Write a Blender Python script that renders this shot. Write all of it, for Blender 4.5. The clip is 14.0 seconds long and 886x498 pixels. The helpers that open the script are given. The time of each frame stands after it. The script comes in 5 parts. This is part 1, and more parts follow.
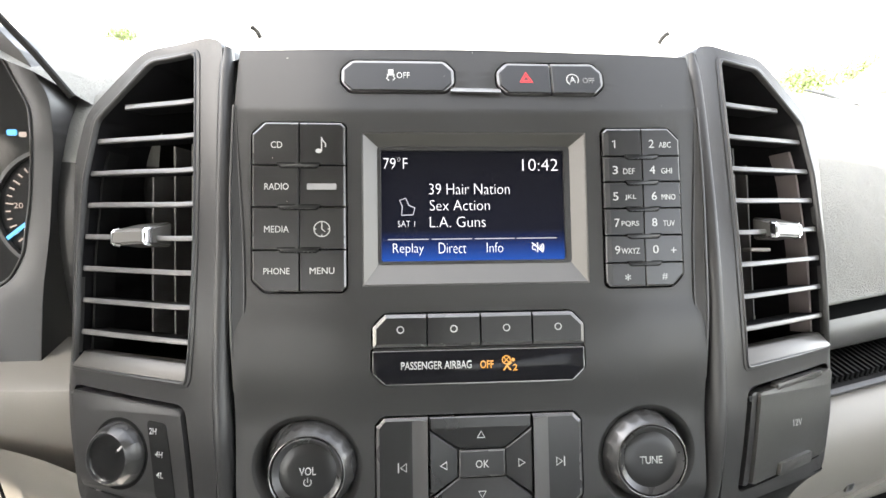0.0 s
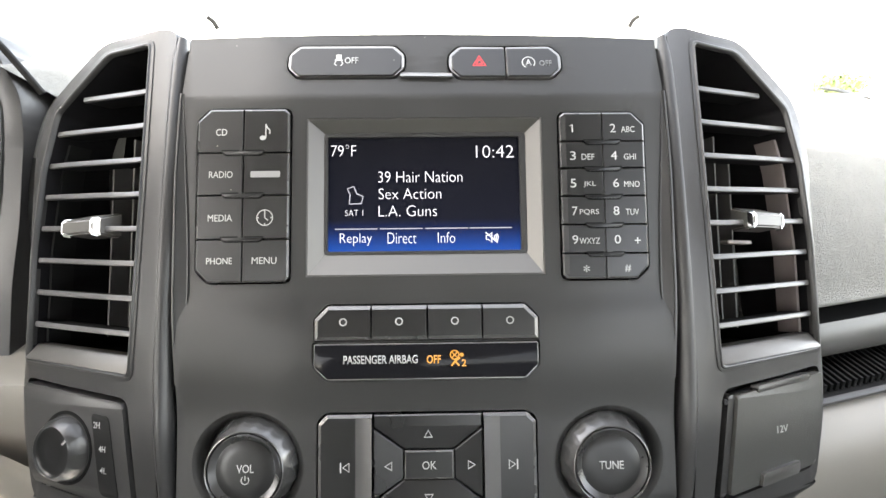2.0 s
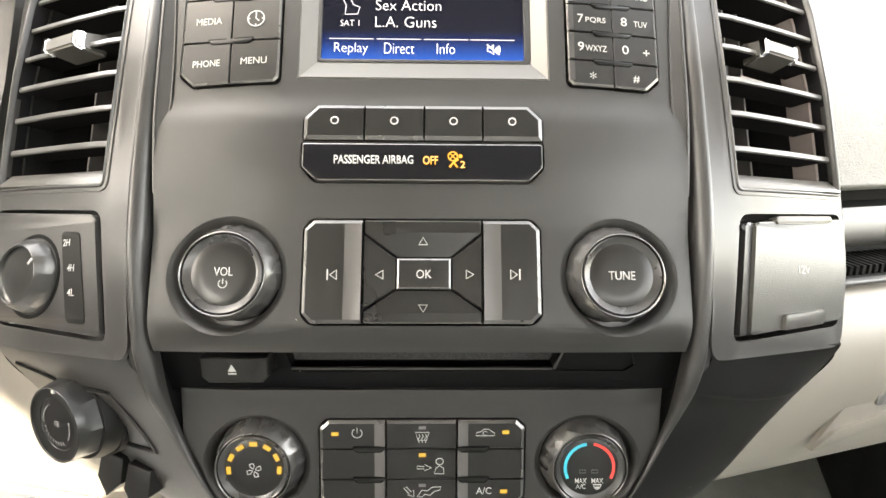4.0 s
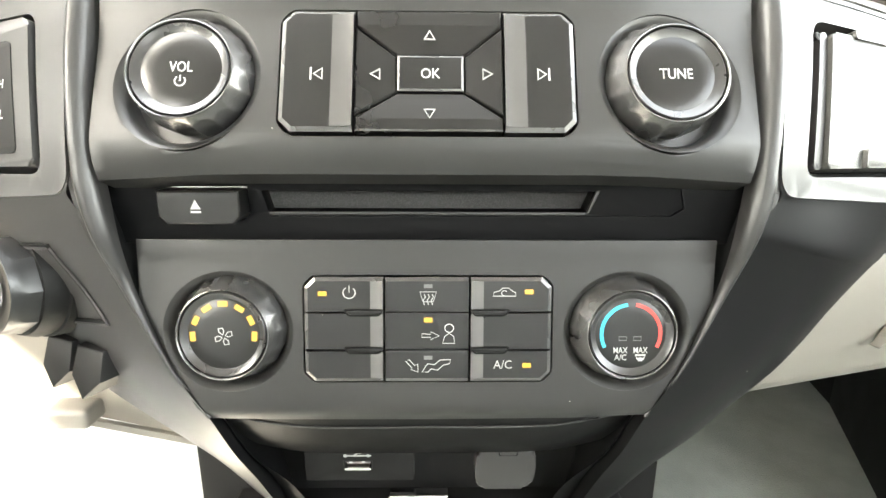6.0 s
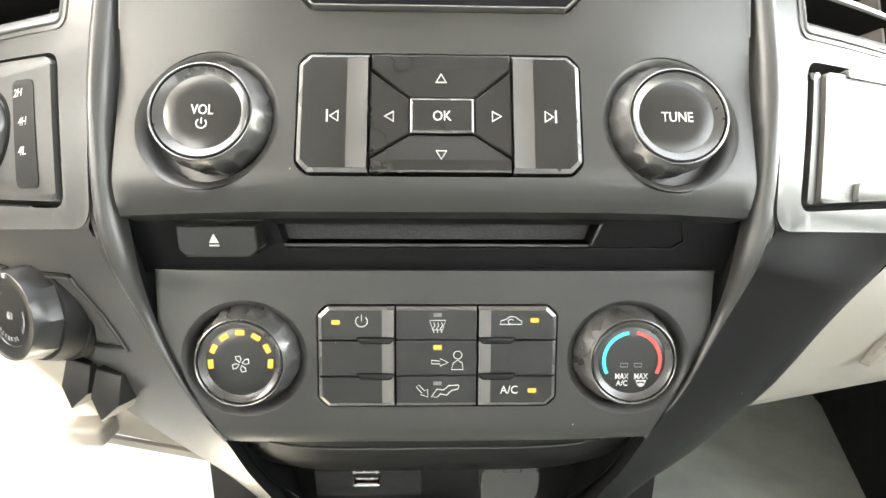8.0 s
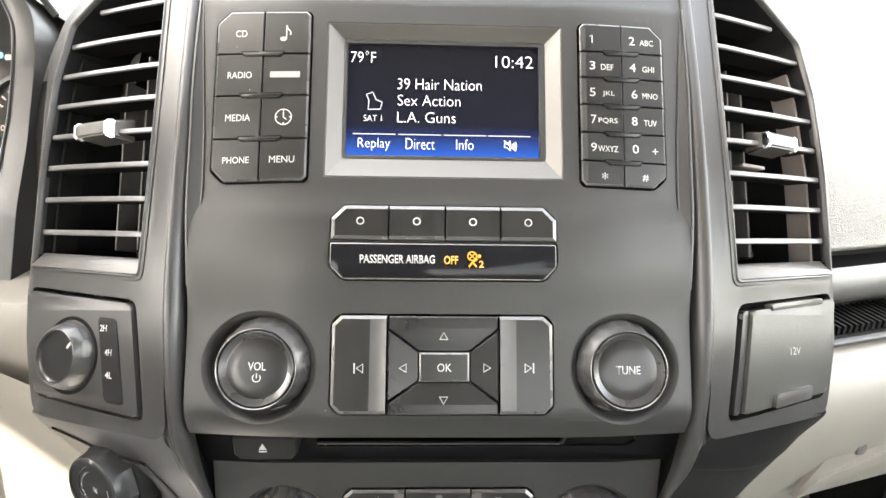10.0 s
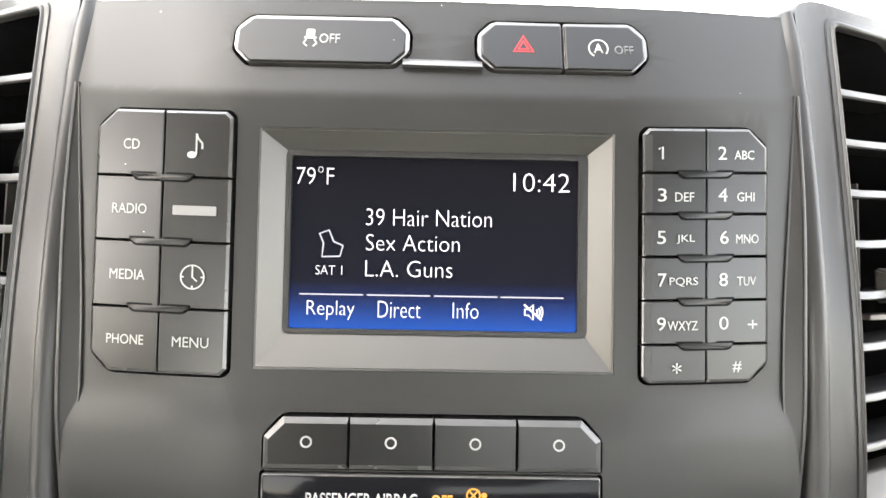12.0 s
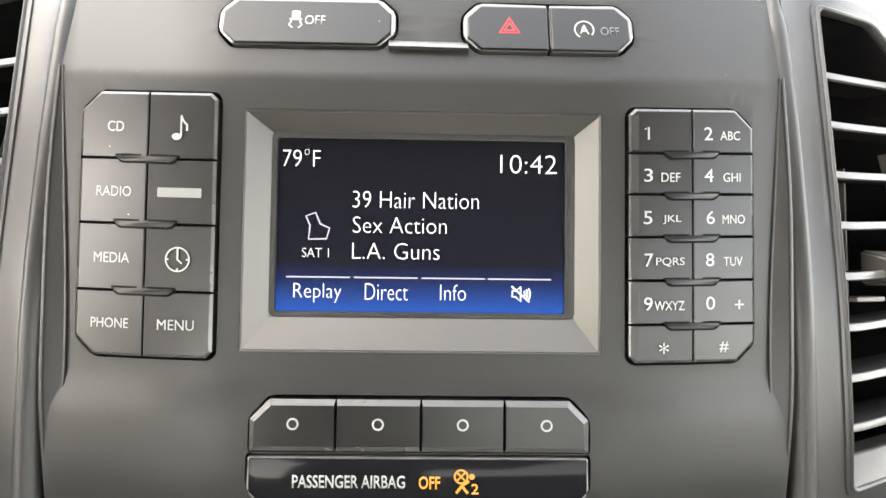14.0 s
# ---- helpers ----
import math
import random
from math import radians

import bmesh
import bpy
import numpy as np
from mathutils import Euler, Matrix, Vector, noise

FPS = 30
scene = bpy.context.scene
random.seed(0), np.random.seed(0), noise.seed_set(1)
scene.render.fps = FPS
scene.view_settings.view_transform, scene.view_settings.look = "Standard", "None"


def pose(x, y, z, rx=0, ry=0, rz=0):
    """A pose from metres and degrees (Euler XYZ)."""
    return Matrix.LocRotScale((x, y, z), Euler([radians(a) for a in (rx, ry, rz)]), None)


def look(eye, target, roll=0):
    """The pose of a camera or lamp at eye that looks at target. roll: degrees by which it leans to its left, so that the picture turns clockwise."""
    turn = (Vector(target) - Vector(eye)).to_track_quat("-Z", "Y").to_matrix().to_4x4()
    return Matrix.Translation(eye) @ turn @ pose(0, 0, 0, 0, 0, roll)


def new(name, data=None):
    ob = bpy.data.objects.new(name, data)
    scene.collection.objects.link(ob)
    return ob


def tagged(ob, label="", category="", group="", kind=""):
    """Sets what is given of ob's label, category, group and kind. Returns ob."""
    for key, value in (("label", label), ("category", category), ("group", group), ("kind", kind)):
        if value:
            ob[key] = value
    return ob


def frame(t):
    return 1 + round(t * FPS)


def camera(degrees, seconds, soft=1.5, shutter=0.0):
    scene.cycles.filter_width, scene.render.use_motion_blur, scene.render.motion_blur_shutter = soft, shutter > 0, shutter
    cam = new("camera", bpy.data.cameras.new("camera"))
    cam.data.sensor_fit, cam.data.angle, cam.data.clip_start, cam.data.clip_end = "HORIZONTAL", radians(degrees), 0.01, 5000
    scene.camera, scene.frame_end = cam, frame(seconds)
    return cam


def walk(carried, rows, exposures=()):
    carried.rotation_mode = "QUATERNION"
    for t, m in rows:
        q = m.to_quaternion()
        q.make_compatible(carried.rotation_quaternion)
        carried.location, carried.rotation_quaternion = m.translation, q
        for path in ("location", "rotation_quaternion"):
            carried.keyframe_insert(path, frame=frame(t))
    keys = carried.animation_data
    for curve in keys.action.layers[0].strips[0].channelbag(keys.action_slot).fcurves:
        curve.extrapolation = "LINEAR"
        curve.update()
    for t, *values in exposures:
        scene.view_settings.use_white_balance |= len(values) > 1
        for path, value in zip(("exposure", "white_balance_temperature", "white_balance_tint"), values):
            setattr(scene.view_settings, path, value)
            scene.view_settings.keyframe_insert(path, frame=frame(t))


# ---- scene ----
cam = camera(82.0, 14.0)
PATH = [
    (0, (-0.034, -0.231, 1.456), (0.098, 1.637, 0.754), 0.7),
    (0.5, (-0.001, -0.224, 1.444), (0.055, 1.664, 0.788), -0.4),
    (1, (0.003, -0.224, 1.443), (0.039, 1.664, 0.785), -0.7),
    (1.5, (0.003, -0.225, 1.443), (0.039, 1.663, 0.785), -0.6),
    (2, (0.004, -0.226, 1.442), (0.038, 1.662, 0.785), -0.3),
    (2.5, (0.005, -0.231, 1.42), (0.036, 1.672, 0.806), 0.0),
    (3, (0.005, -0.238, 1.392), (0.041, 1.675, 0.807), 0.1),
    (3.5, (0.005, -0.241, 1.365), (0.039, 1.677, 0.802), 0.3),
    (4, (0.005, -0.243, 1.336), (0.039, 1.689, 0.818), 0.5),
    (4.2, (0.004, -0.241, 1.323), (0.04, 1.694, 0.819), 0.6),
    (6.3, (0.001, -0.22, 1.253), (0.037, 1.716, 0.752), 0.3),
    (6.5, (0.0, -0.22, 1.254), (0.042, 1.715, 0.749), 0.4),
    (7, (-0.002, -0.221, 1.253), (0.048, 1.714, 0.75), 0.5),
    (7.2, (-0.003, -0.221, 1.252), (0.048, 1.714, 0.75), 0.5),
    (9.3, (-0.004, -0.24, 1.346), (0.053, 1.675, 0.772), 0.9),
    (9.5, (-0.004, -0.242, 1.359), (0.052, 1.671, 0.778), 1.1),
    (10, (-0.008, -0.241, 1.392), (0.055, 1.663, 0.784), 1.2),
    (10.5, (0.0, -0.224, 1.414), (0.042, 1.678, 0.797), 1.0),
    (11, (0.001, -0.181, 1.438), (0.043, 1.709, 0.783), 1.2),
    (11.5, (0.003, -0.139, 1.448), (0.031, 1.726, 0.729), 1.7),
    (12, (0.001, -0.136, 1.446), (0.016, 1.722, 0.705), 1.2),
    (12.5, (-0.002, -0.136, 1.443), (0.012, 1.721, 0.702), 0.5),
    (13, (-0.008, -0.138, 1.443), (0.038, 1.718, 0.699), 1.0),
    (13.5, (-0.006, -0.135, 1.443), (0.049, 1.721, 0.702), 1.4),
    (14, (0.004, -0.138, 1.44), (0.035, 1.721, 0.704), 1.1),
]
walk(cam, [(t, look(eye, target, roll)) for t, eye, target, roll in PATH],
     [(0, 3.98, 7150, 11), (2, 3.98, 7150, 11), (4, 4.80, 8050, 10), (6.3, 5.62, 7700, 6), (7.2, 5.62, 7700, 6), (9.5, 4.98, 7650, 10), (11, 4.44, 7350, 11), (14, 4.18, 7550, 10)])

# ---- world, sun, exposure ----
world = bpy.data.worlds.new("sky")
scene.world = world
world.use_nodes = True
wn = world.node_tree.nodes
sky = wn.new("ShaderNodeTexSky")
sky.sky_type = "NISHITA"
sky.sun_disc = False
TO_SUN = Vector((-0.62, -0.41, 0.66)).normalized()
sky.sun_elevation = math.asin(TO_SUN.z)
sky.sun_rotation = math.atan2(TO_SUN.x, TO_SUN.y)
sky.dust_density = 1.2
pale = wn.new("ShaderNodeHueSaturation")
pale.inputs["Saturation"].default_value = 0.45
world.node_tree.links.new(sky.outputs[0], pale.inputs["Color"])
world.node_tree.links.new(pale.outputs[0], wn["Background"].inputs[0])
wn["Background"].inputs[1].default_value = 0.15
sun_data = bpy.data.lights.new("sun", "SUN")
sun_data.energy = 2.4
sun_data.angle = radians(0.6)
sun_data.color = (1.0, 0.97, 0.93)
sun = new("sun", sun_data)
sun.matrix_world = look((-8, 0, 8), Vector((-8, 0, 8)) - TO_SUN)

# ---- materials ----


def nodes_of(name):
    m = bpy.data.materials.new(name)
    m.use_nodes = True
    return m, m.node_tree.nodes, m.node_tree.links, m.node_tree.nodes["Principled BSDF"]


def plastic(name, colour, rough=0.5, grain=1500.0, bump=0.15, vary=0.12, metal=0.0, specks=0.0, depth=0.0002, spec=0.5):
    """Moulded plastic: fine grain relief, slow blotches in tone and gloss, dust specks."""
    m, n, l, b = nodes_of(name)
    co = n.new("ShaderNodeTexCoord")
    fine, slow = n.new("ShaderNodeTexNoise"), n.new("ShaderNodeTexNoise")
    fine.inputs["Scale"].default_value, slow.inputs["Scale"].default_value = grain, 22.0
    fine.inputs["Detail"].default_value, slow.inputs["Detail"].default_value = 2.0, 5.0
    l.new(co.outputs["Object"], fine.inputs["Vector"])
    l.new(co.outputs["Object"], slow.inputs["Vector"])
    ramp = n.new("ShaderNodeMapRange")
    ramp.inputs[1].default_value, ramp.inputs[2].default_value = 0.25, 0.75
    ramp.inputs[3].default_value, ramp.inputs[4].default_value = 1 - vary, 1 + vary
    l.new(slow.outputs[0], ramp.inputs[0])
    mul = n.new("ShaderNodeMixRGB")
    mul.blend_type = "MULTIPLY"
    mul.inputs[0].default_value = 1.0
    mul.inputs[1].default_value = (*colour, 1)
    l.new(ramp.outputs[0], mul.inputs[2])
    out = mul.outputs[0]
    if specks:
        dust = n.new("ShaderNodeTexVoronoi")
        dust.inputs["Scale"].default_value = specks
        l.new(co.outputs["Object"], dust.inputs["Vector"])
        cut = n.new("ShaderNodeMath")
        cut.operation = "LESS_THAN"
        cut.inputs[1].default_value = 0.017
        l.new(dust.outputs["Distance"], cut.inputs[0])
        mix = n.new("ShaderNodeMixRGB")
        mix.inputs[2].default_value = (0.45, 0.42, 0.38, 1)
        l.new(cut.outputs[0], mix.inputs[0])
        l.new(out, mix.inputs[1])
        out = mix.outputs[0]
    l.new(out, b.inputs["Base Color"])
    rr = n.new("ShaderNodeMapRange")
    rr.inputs[3].default_value, rr.inputs[4].default_value = rough - 0.08, rough + 0.10
    l.new(slow.outputs[0], rr.inputs[0])
    l.new(rr.outputs[0], b.inputs["Roughness"])
    b.inputs["Metallic"].default_value = metal
    b.inputs["Specular IOR Level"].default_value = spec
    if bump:
        bp = n.new("ShaderNodeBump")
        bp.inputs["Strength"].default_value = bump
        bp.inputs["Distance"].default_value = depth
        l.new(fine.outputs[0], bp.inputs["Height"])
        l.new(bp.outputs[0], b.inputs["Normal"])
    return m


def leather_grain(name, colour, rough=0.55):
    """Soft dash skin with an embossed, stretched wrinkle grain."""
    m, n, l, b = nodes_of(name)
    co, mp = n.new("ShaderNodeTexCoord"), n.new("ShaderNodeMapping")
    mp.inputs["Scale"].default_value = (0.45, 1.0, 1.0)
    l.new(co.outputs["Object"], mp.inputs["Vector"])
    cells, fine = n.new("ShaderNodeTexVoronoi"), n.new("ShaderNodeTexNoise")
    cells.feature = "DISTANCE_TO_EDGE"
    cells.inputs["Scale"].default_value, fine.inputs["Scale"].default_value = 210.0, 90.0
    fine.inputs["Detail"].default_value = 6.0
    warp = n.new("ShaderNodeMixRGB")
    warp.inputs[0].default_value = 0.06
    l.new(mp.outputs[0], warp.inputs[1])
    l.new(fine.outputs["Color"], warp.inputs[2])
    l.new(warp.outputs[0], cells.inputs["Vector"])
    l.new(co.outputs["Object"], fine.inputs["Vector"])
    bp = n.new("ShaderNodeBump")
    bp.inputs["Strength"].default_value, bp.inputs["Distance"].default_value = 1.0, 0.0020
    l.new(cells.outputs[0], bp.inputs["Height"])
    l.new(bp.outputs[0], b.inputs["Normal"])
    mul = n.new("ShaderNodeMixRGB")
    mul.blend_type = "MULTIPLY"
    mul.inputs[0].default_value = 0.25
    mul.inputs[1].default_value = (*colour, 1)
    l.new(fine.outputs[0], mul.inputs[2])
    l.new(mul.outputs[0], b.inputs["Base Color"])
    b.inputs["Roughness"].default_value = rough
    return m


def glow(name, colour, strength):
    m, n, l, b = nodes_of(name)
    b.inputs["Base Color"].default_value = (0.02, 0.02, 0.02, 1)
    b.inputs["Emission Color"].default_value = (*colour, 1)
    b.inputs["Emission Strength"].default_value = strength
    b.inputs["Roughness"].default_value = 0.3
    return m


def paint(name, colour, rough=0.45):
    return plastic(name, colour, rough, 3000.0, 0.05, 0.06)


CHARCOAL = plastic("charcoal_plastic", (0.0153, 0.015, 0.0143), 0.42, 2600, 0.18, 0.10, specks=75.0, spec=0.36)
TRIM = plastic("dark_trim_plastic", (0.0221, 0.0214, 0.0209), 0.36, 2600, 0.25, 0.08, spec=0.42)
SHADED_TRIM = plastic("black_grained_trim_plastic", (0.0042, 0.0043, 0.0045), 0.44, 2200, 0.3, 0.15, specks=60.0, spec=0.09)
KEY = plastic("key_plastic", (0.0062, 0.006, 0.0058), 0.29, 3000, 0.08, 0.06, specks=90.0, spec=0.40)
GLOSS = plastic("gloss_black_plastic", (0.006, 0.006, 0.007), 0.10, 800, 0.0, 0.05, spec=0.08)
BLACK = plastic("black_plastic", (0.00612, 0.00612, 0.00612), 0.55, 2000, 0.2, 0.1, spec=0.14)
SHADE_GAP = plastic("joint_black_plastic", (0.004, 0.004, 0.004), 0.8, 2000, 0.0, 0.1, spec=0.1)
KNOB = plastic("knob_plastic", (0.115, 0.113, 0.110), 0.25, 2500, 0.02, 0.08, metal=0.8, spec=0.8)
RIDGE = plastic("ridge_gloss_black", (0.003, 0.003, 0.003), 0.30, 2500, 0.05, 0.05, spec=0.28)
STRIP = plastic("satin_strip_paint", (0.058, 0.0565, 0.0545), 0.36, 3500, 0.06, 0.06, metal=0.4)
SATIN = plastic("satin_silver_paint", (0.20, 0.196, 0.19), 0.30, 3500, 0.06, 0.06, metal=0.7)
BEZEL = plastic("satin_grey_paint", (0.082, 0.078, 0.072), 0.36, 3500, 0.06, 0.06, metal=0.45)
CHROME = plastic("chrome", (0.75, 0.75, 0.75), 0.12, 500, 0.0, 0.03, metal=1.0)
BORDER = plastic("coarse_grained_border", (0.010, 0.0098, 0.0095), 0.38, 1500, 0.55, 0.12, depth=0.0004, spec=0.5)
TURN = plastic("selector_plastic", (0.045, 0.044, 0.043), 0.32, 2500, 0.05, 0.08, metal=0.4, spec=0.7)
EDGE_GLINT = plastic("polished_key_edge", (0.085, 0.083, 0.081), 0.26, 2500, 0.02, 0.06, metal=0.5, spec=0.8)
GRIP = plastic("black_grip_rubber", (0.0109, 0.0112, 0.0116), 0.36, 2000, 0.2, 0.1)
RUBBER = plastic("black_rubber", (0.006, 0.006, 0.006), 0.5, 2000, 0.2, 0.1, spec=0.2)
DUCT_SHADE = plastic("duct_plastic", (0.0055, 0.0052, 0.0058), 0.7, 900, 0.2, 0.2, spec=0.10)
LIT_WALL_TAB = plastic("brown_grey_vane_plastic", (0.163, 0.139, 0.133), 0.55, 2000, 0.2, 0.12)
VANE = plastic("vane_plastic", (0.068, 0.0646, 0.0612), 0.6, 2000, 0.2, 0.15)
LIT_SLAT = plastic("slat_plastic", (0.0646, 0.0626, 0.0598), 0.32, 2500, 0.15, 0.08)
PAD = leather_grain("dash_skin_grey", (0.163, 0.16, 0.143))
TAN = plastic("earth_grey_plastic", (0.158, 0.145, 0.124), 0.5, 1400, 0.35, 0.06)
LIDTOP = plastic("outlet_lid_plastic", (0.034, 0.0333, 0.0306), 0.34, 1500, 0.4, 0.08, depth=0.0004)
LIDGREY = plastic("grained_lid_plastic", (0.0408, 0.0394, 0.0367), 0.34, 1500, 0.3, 0.08, depth=0.0004)
WHITE = paint("legend_white", (0.299, 0.299, 0.289))
MUTED = paint("legend_grey", (0.163, 0.163, 0.16))
DIM = paint("legend_dim_grey", (0.0952, 0.0952, 0.0952))
RED = paint("hazard_red", (0.51, 0.0136, 0.0204))
CYAN = paint("cold_scale_cyan", (0.0068, 0.306, 0.408))
WARM = paint("hot_scale_red", (0.476, 0.034, 0.0272))
AMBER = glow("amber_lamp", (1.0, 0.60, 0.02), 0.034)
AMBER2 = glow("amber_legend_lamp", (1.0, 0.43, 0.01), 0.0714)
LCDTEXT = glow("display_white", (0.85, 0.88, 1.0), 0.109)
LCDDIM = glow("display_soft_white", (0.75, 0.78, 0.95), 0.068)
CLUSTERBLUE = glow("cluster_blue", (0.05, 0.45, 1.0), 0.109)
CLUSTERWHITE = glow("cluster_numerals", (1.0, 0.8, 0.7), 0.0408)
CARPET = plastic("carpet_grey", (0.224, 0.235, 0.211), 0.95, 420, 0.5, 0.12, depth=0.002)
MAT = plastic("pale_floor_mat", (0.72, 0.71, 0.68), 0.8, 600, 0.4, 0.06)
LINING = plastic("cab_lining", (0.55, 0.545, 0.535), 0.85, 300, 0.4, 0.08)


def lcd_material():
    """Backlit display: near black, with a blue glow that grows towards the lower edge."""
    m, n, l, b = nodes_of("display_glass")
    co, sep = n.new("ShaderNodeTexCoord"), n.new("ShaderNodeSeparateXYZ")
    l.new(co.outputs["Object"], sep.inputs[0])
    r = n.new("ShaderNodeValToRGB")
    mr = n.new("ShaderNodeMapRange")
    mr.inputs[1].default_value, mr.inputs[2].default_value = 0.0100, 0.0675
    l.new(sep.outputs["Y"], mr.inputs[0])
    l.new(mr.outputs[0], r.inputs[0])
    e = r.color_ramp.elements
    e[0].position, e[0].color = 0.0, (0.003, 0.034, 0.19, 1)
    e[1].position, e[1].color = 1.0, (0.0007, 0.0008, 0.0016, 1)
    for at, c in ((0.10, (0.003, 0.018, 0.10, 1)), (0.18, (0.002, 0.007, 0.036, 1)), (0.28, (0.0011, 0.0016, 0.005, 1))):
        k = e.new(at)
        k.color = c
    l.new(r.outputs[0], b.inputs["Emission Color"])
    b.inputs["Emission Strength"].default_value = 0.20
    b.inputs["Base Color"].default_value = (0.004, 0.004, 0.005, 1)
    b.inputs["Roughness"].default_value = 0.09
    b.inputs["Specular IOR Level"].default_value = 0.14
    return m


def felt_material():
    """Black felt with pale fibres."""
    m, n, l, b = nodes_of("felt_black")
    co, tex, mr = n.new("ShaderNodeTexCoord"), n.new("ShaderNodeTexNoise"), n.new("ShaderNodeMapRange")
    tex.inputs["Scale"].default_value, tex.inputs["Detail"].default_value = 2600.0, 3.0
    mr.inputs[1].default_value, mr.inputs[2].default_value, mr.inputs[3].default_value, mr.inputs[4].default_value = 0.45, 0.75, 0.008, 0.055
    l.new(co.outputs["Object"], tex.inputs["Vector"])
    l.new(tex.outputs[0], mr.inputs[0])
    l.new(mr.outputs[0], b.inputs["Base Color"])
    b.inputs["Roughness"].default_value = 0.95
    return m


FELT = felt_material()
LCD = lcd_material()


def glass_material():
    m, n, l, b = nodes_of("window_glass")
    b.inputs["Base Color"].default_value = (0.97, 1.0, 0.98, 1)
    b.inputs["Roughness"].default_value = 0.0
    b.inputs["Transmission Weight"].default_value = 1.0
    b.inputs["IOR"].default_value = 1.02
    return m


GLASS = glass_material()

# ---- builders ----
MM = 0.001


def thing(name, m, label, category, group="", kind=""):
    ob = new(name)
    ob.empty_display_size = 0.02
    ob.matrix_basis = m
    return tagged(ob, label, category, group, kind)


def part(name, bm, material, parent, label="", smooth=35.0):
    bmesh.ops.recalc_face_normals(bm, faces=bm.faces[:])
    me = bpy.data.meshes.new(name)
    bm.to_mesh(me)
    bm.free()
    me.materials.append(material)
    if smooth:
        me.shade_smooth()
        me.set_sharp_from_angle(angle=radians(smooth))
    ob = new(name, me)
    ob.parent = parent
    if label:
        tagged(ob, label)
    return ob


def rect(u0, v0, u1, v1, c=(0, 0, 0, 0)):
    """A rectangle, anticlockwise from lower left, with corners cut by c (lower left, lower right, upper right, upper left)."""
    a, b, d, e = c
    pts = []
    pts += [(u0, v0 + a), (u0 + a, v0)] if a else [(u0, v0)]
    pts += [(u1 - b, v0), (u1, v0 + b)] if b else [(u1, v0)]
    pts += [(u1, v1 - d), (u1 - d, v1)] if d else [(u1, v1)]
    pts += [(u0 + e, v1), (u0, v1 - e)] if e else [(u0, v1)]
    return pts


def rounded(pts, r, seg=4):
    """A polygon with every corner rounded by about r."""
    out, n = [], len(pts)
    for i in range(n):
        p, q, s = (Vector(pts[(i + k) % n]) for k in (-1, 0, 1))
        a, b = (p - q), (s - q)
        k = min(r, a.length * 0.45, b.length * 0.45)
        a, b = q + a.normalized() * k, q + b.normalized() * k
        for j in range(seg + 1):
            t = j / seg
            out.append(tuple(a * (1 - t) ** 2 + q * 2 * t * (1 - t) + b * t * t))
    return out


def circle(u, v, r, n=40, a0=0.0, a1=360.0):
    return [(u + r * math.cos(radians(a0 + (a1 - a0) * i / n)), v + r * math.sin(radians(a0 + (a1 - a0) * i / n))) for i in range(n)]


def prism(pts, w0, w1, bevel=0.0, tops=None, seg=2, bm=None):
    """A block over a polygon (mm), from w0 up to w1, or up to one height a corner; its upper edges are rounded."""
    own = bm is None
    bm = bm or bmesh.new()
    n = len(pts)
    low = [bm.verts.new((u * MM, v * MM, w0 * MM)) for u, v in pts]
    top = [bm.verts.new((u * MM, v * MM, (tops[i] if tops else w1) * MM)) for i, (u, v) in enumerate(pts)]
    bm.faces.new(low[::-1])
    cap = bm.faces.new(top)
    for i in range(n):
        bm.faces.new((low[i], low[(i + 1) % n], top[(i + 1) % n], top[i]))
    if bevel:
        bmesh.ops.bevel(bm, geom=list(cap.edges), offset=bevel * MM, segments=seg, profile=0.5, affect="EDGES", clamp_overlap=True)
    return bm


def plate(outer, holes, thick, bevel=0.6, cuts=(), shape=None, base=0.0):
    """A plate (mm) with openings through it, bent by shape(u, v), its front edges rounded."""
    bm = bmesh.new()
    for loop in (outer, *holes):
        vs = [bm.verts.new((u * MM, v * MM, 0)) for u, v in loop]
        for i in range(len(vs)):
            bm.edges.new((vs[i], vs[(i + 1) % len(vs)]))
    bmesh.ops.triangle_fill(bm, edges=bm.edges[:], use_beauty=True)
    for axis, at in cuts:
        no = (1, 0, 0) if axis == "u" else (0, 1, 0)
        co = tuple(at * MM * k for k in no)
        bmesh.ops.bisect_plane(bm, geom=bm.verts[:] + bm.edges[:] + bm.faces[:], plane_co=co, plane_no=no)
    for f in bm.faces:
        if f.normal.z < 0:
            f.normal_flip()
    rim = [e for e in bm.edges if len(e.link_faces) == 1]
    front = set(bm.faces)
    ext = bmesh.ops.extrude_edge_only(bm, edges=rim)
    low = [v for v in ext["geom"] if isinstance(v, bmesh.types.BMVert)]
    for v in low:
        v.co.z -= thick * MM
    for v in bm.verts:
        v.co.z += (base + (shape(v.co.x / MM, v.co.y / MM) if shape else 0)) * MM
    if bevel:
        bmesh.ops.bevel(bm, geom=rim, offset=bevel * MM, segments=2, profile=0.5, affect="EDGES", clamp_overlap=True)
    return bm


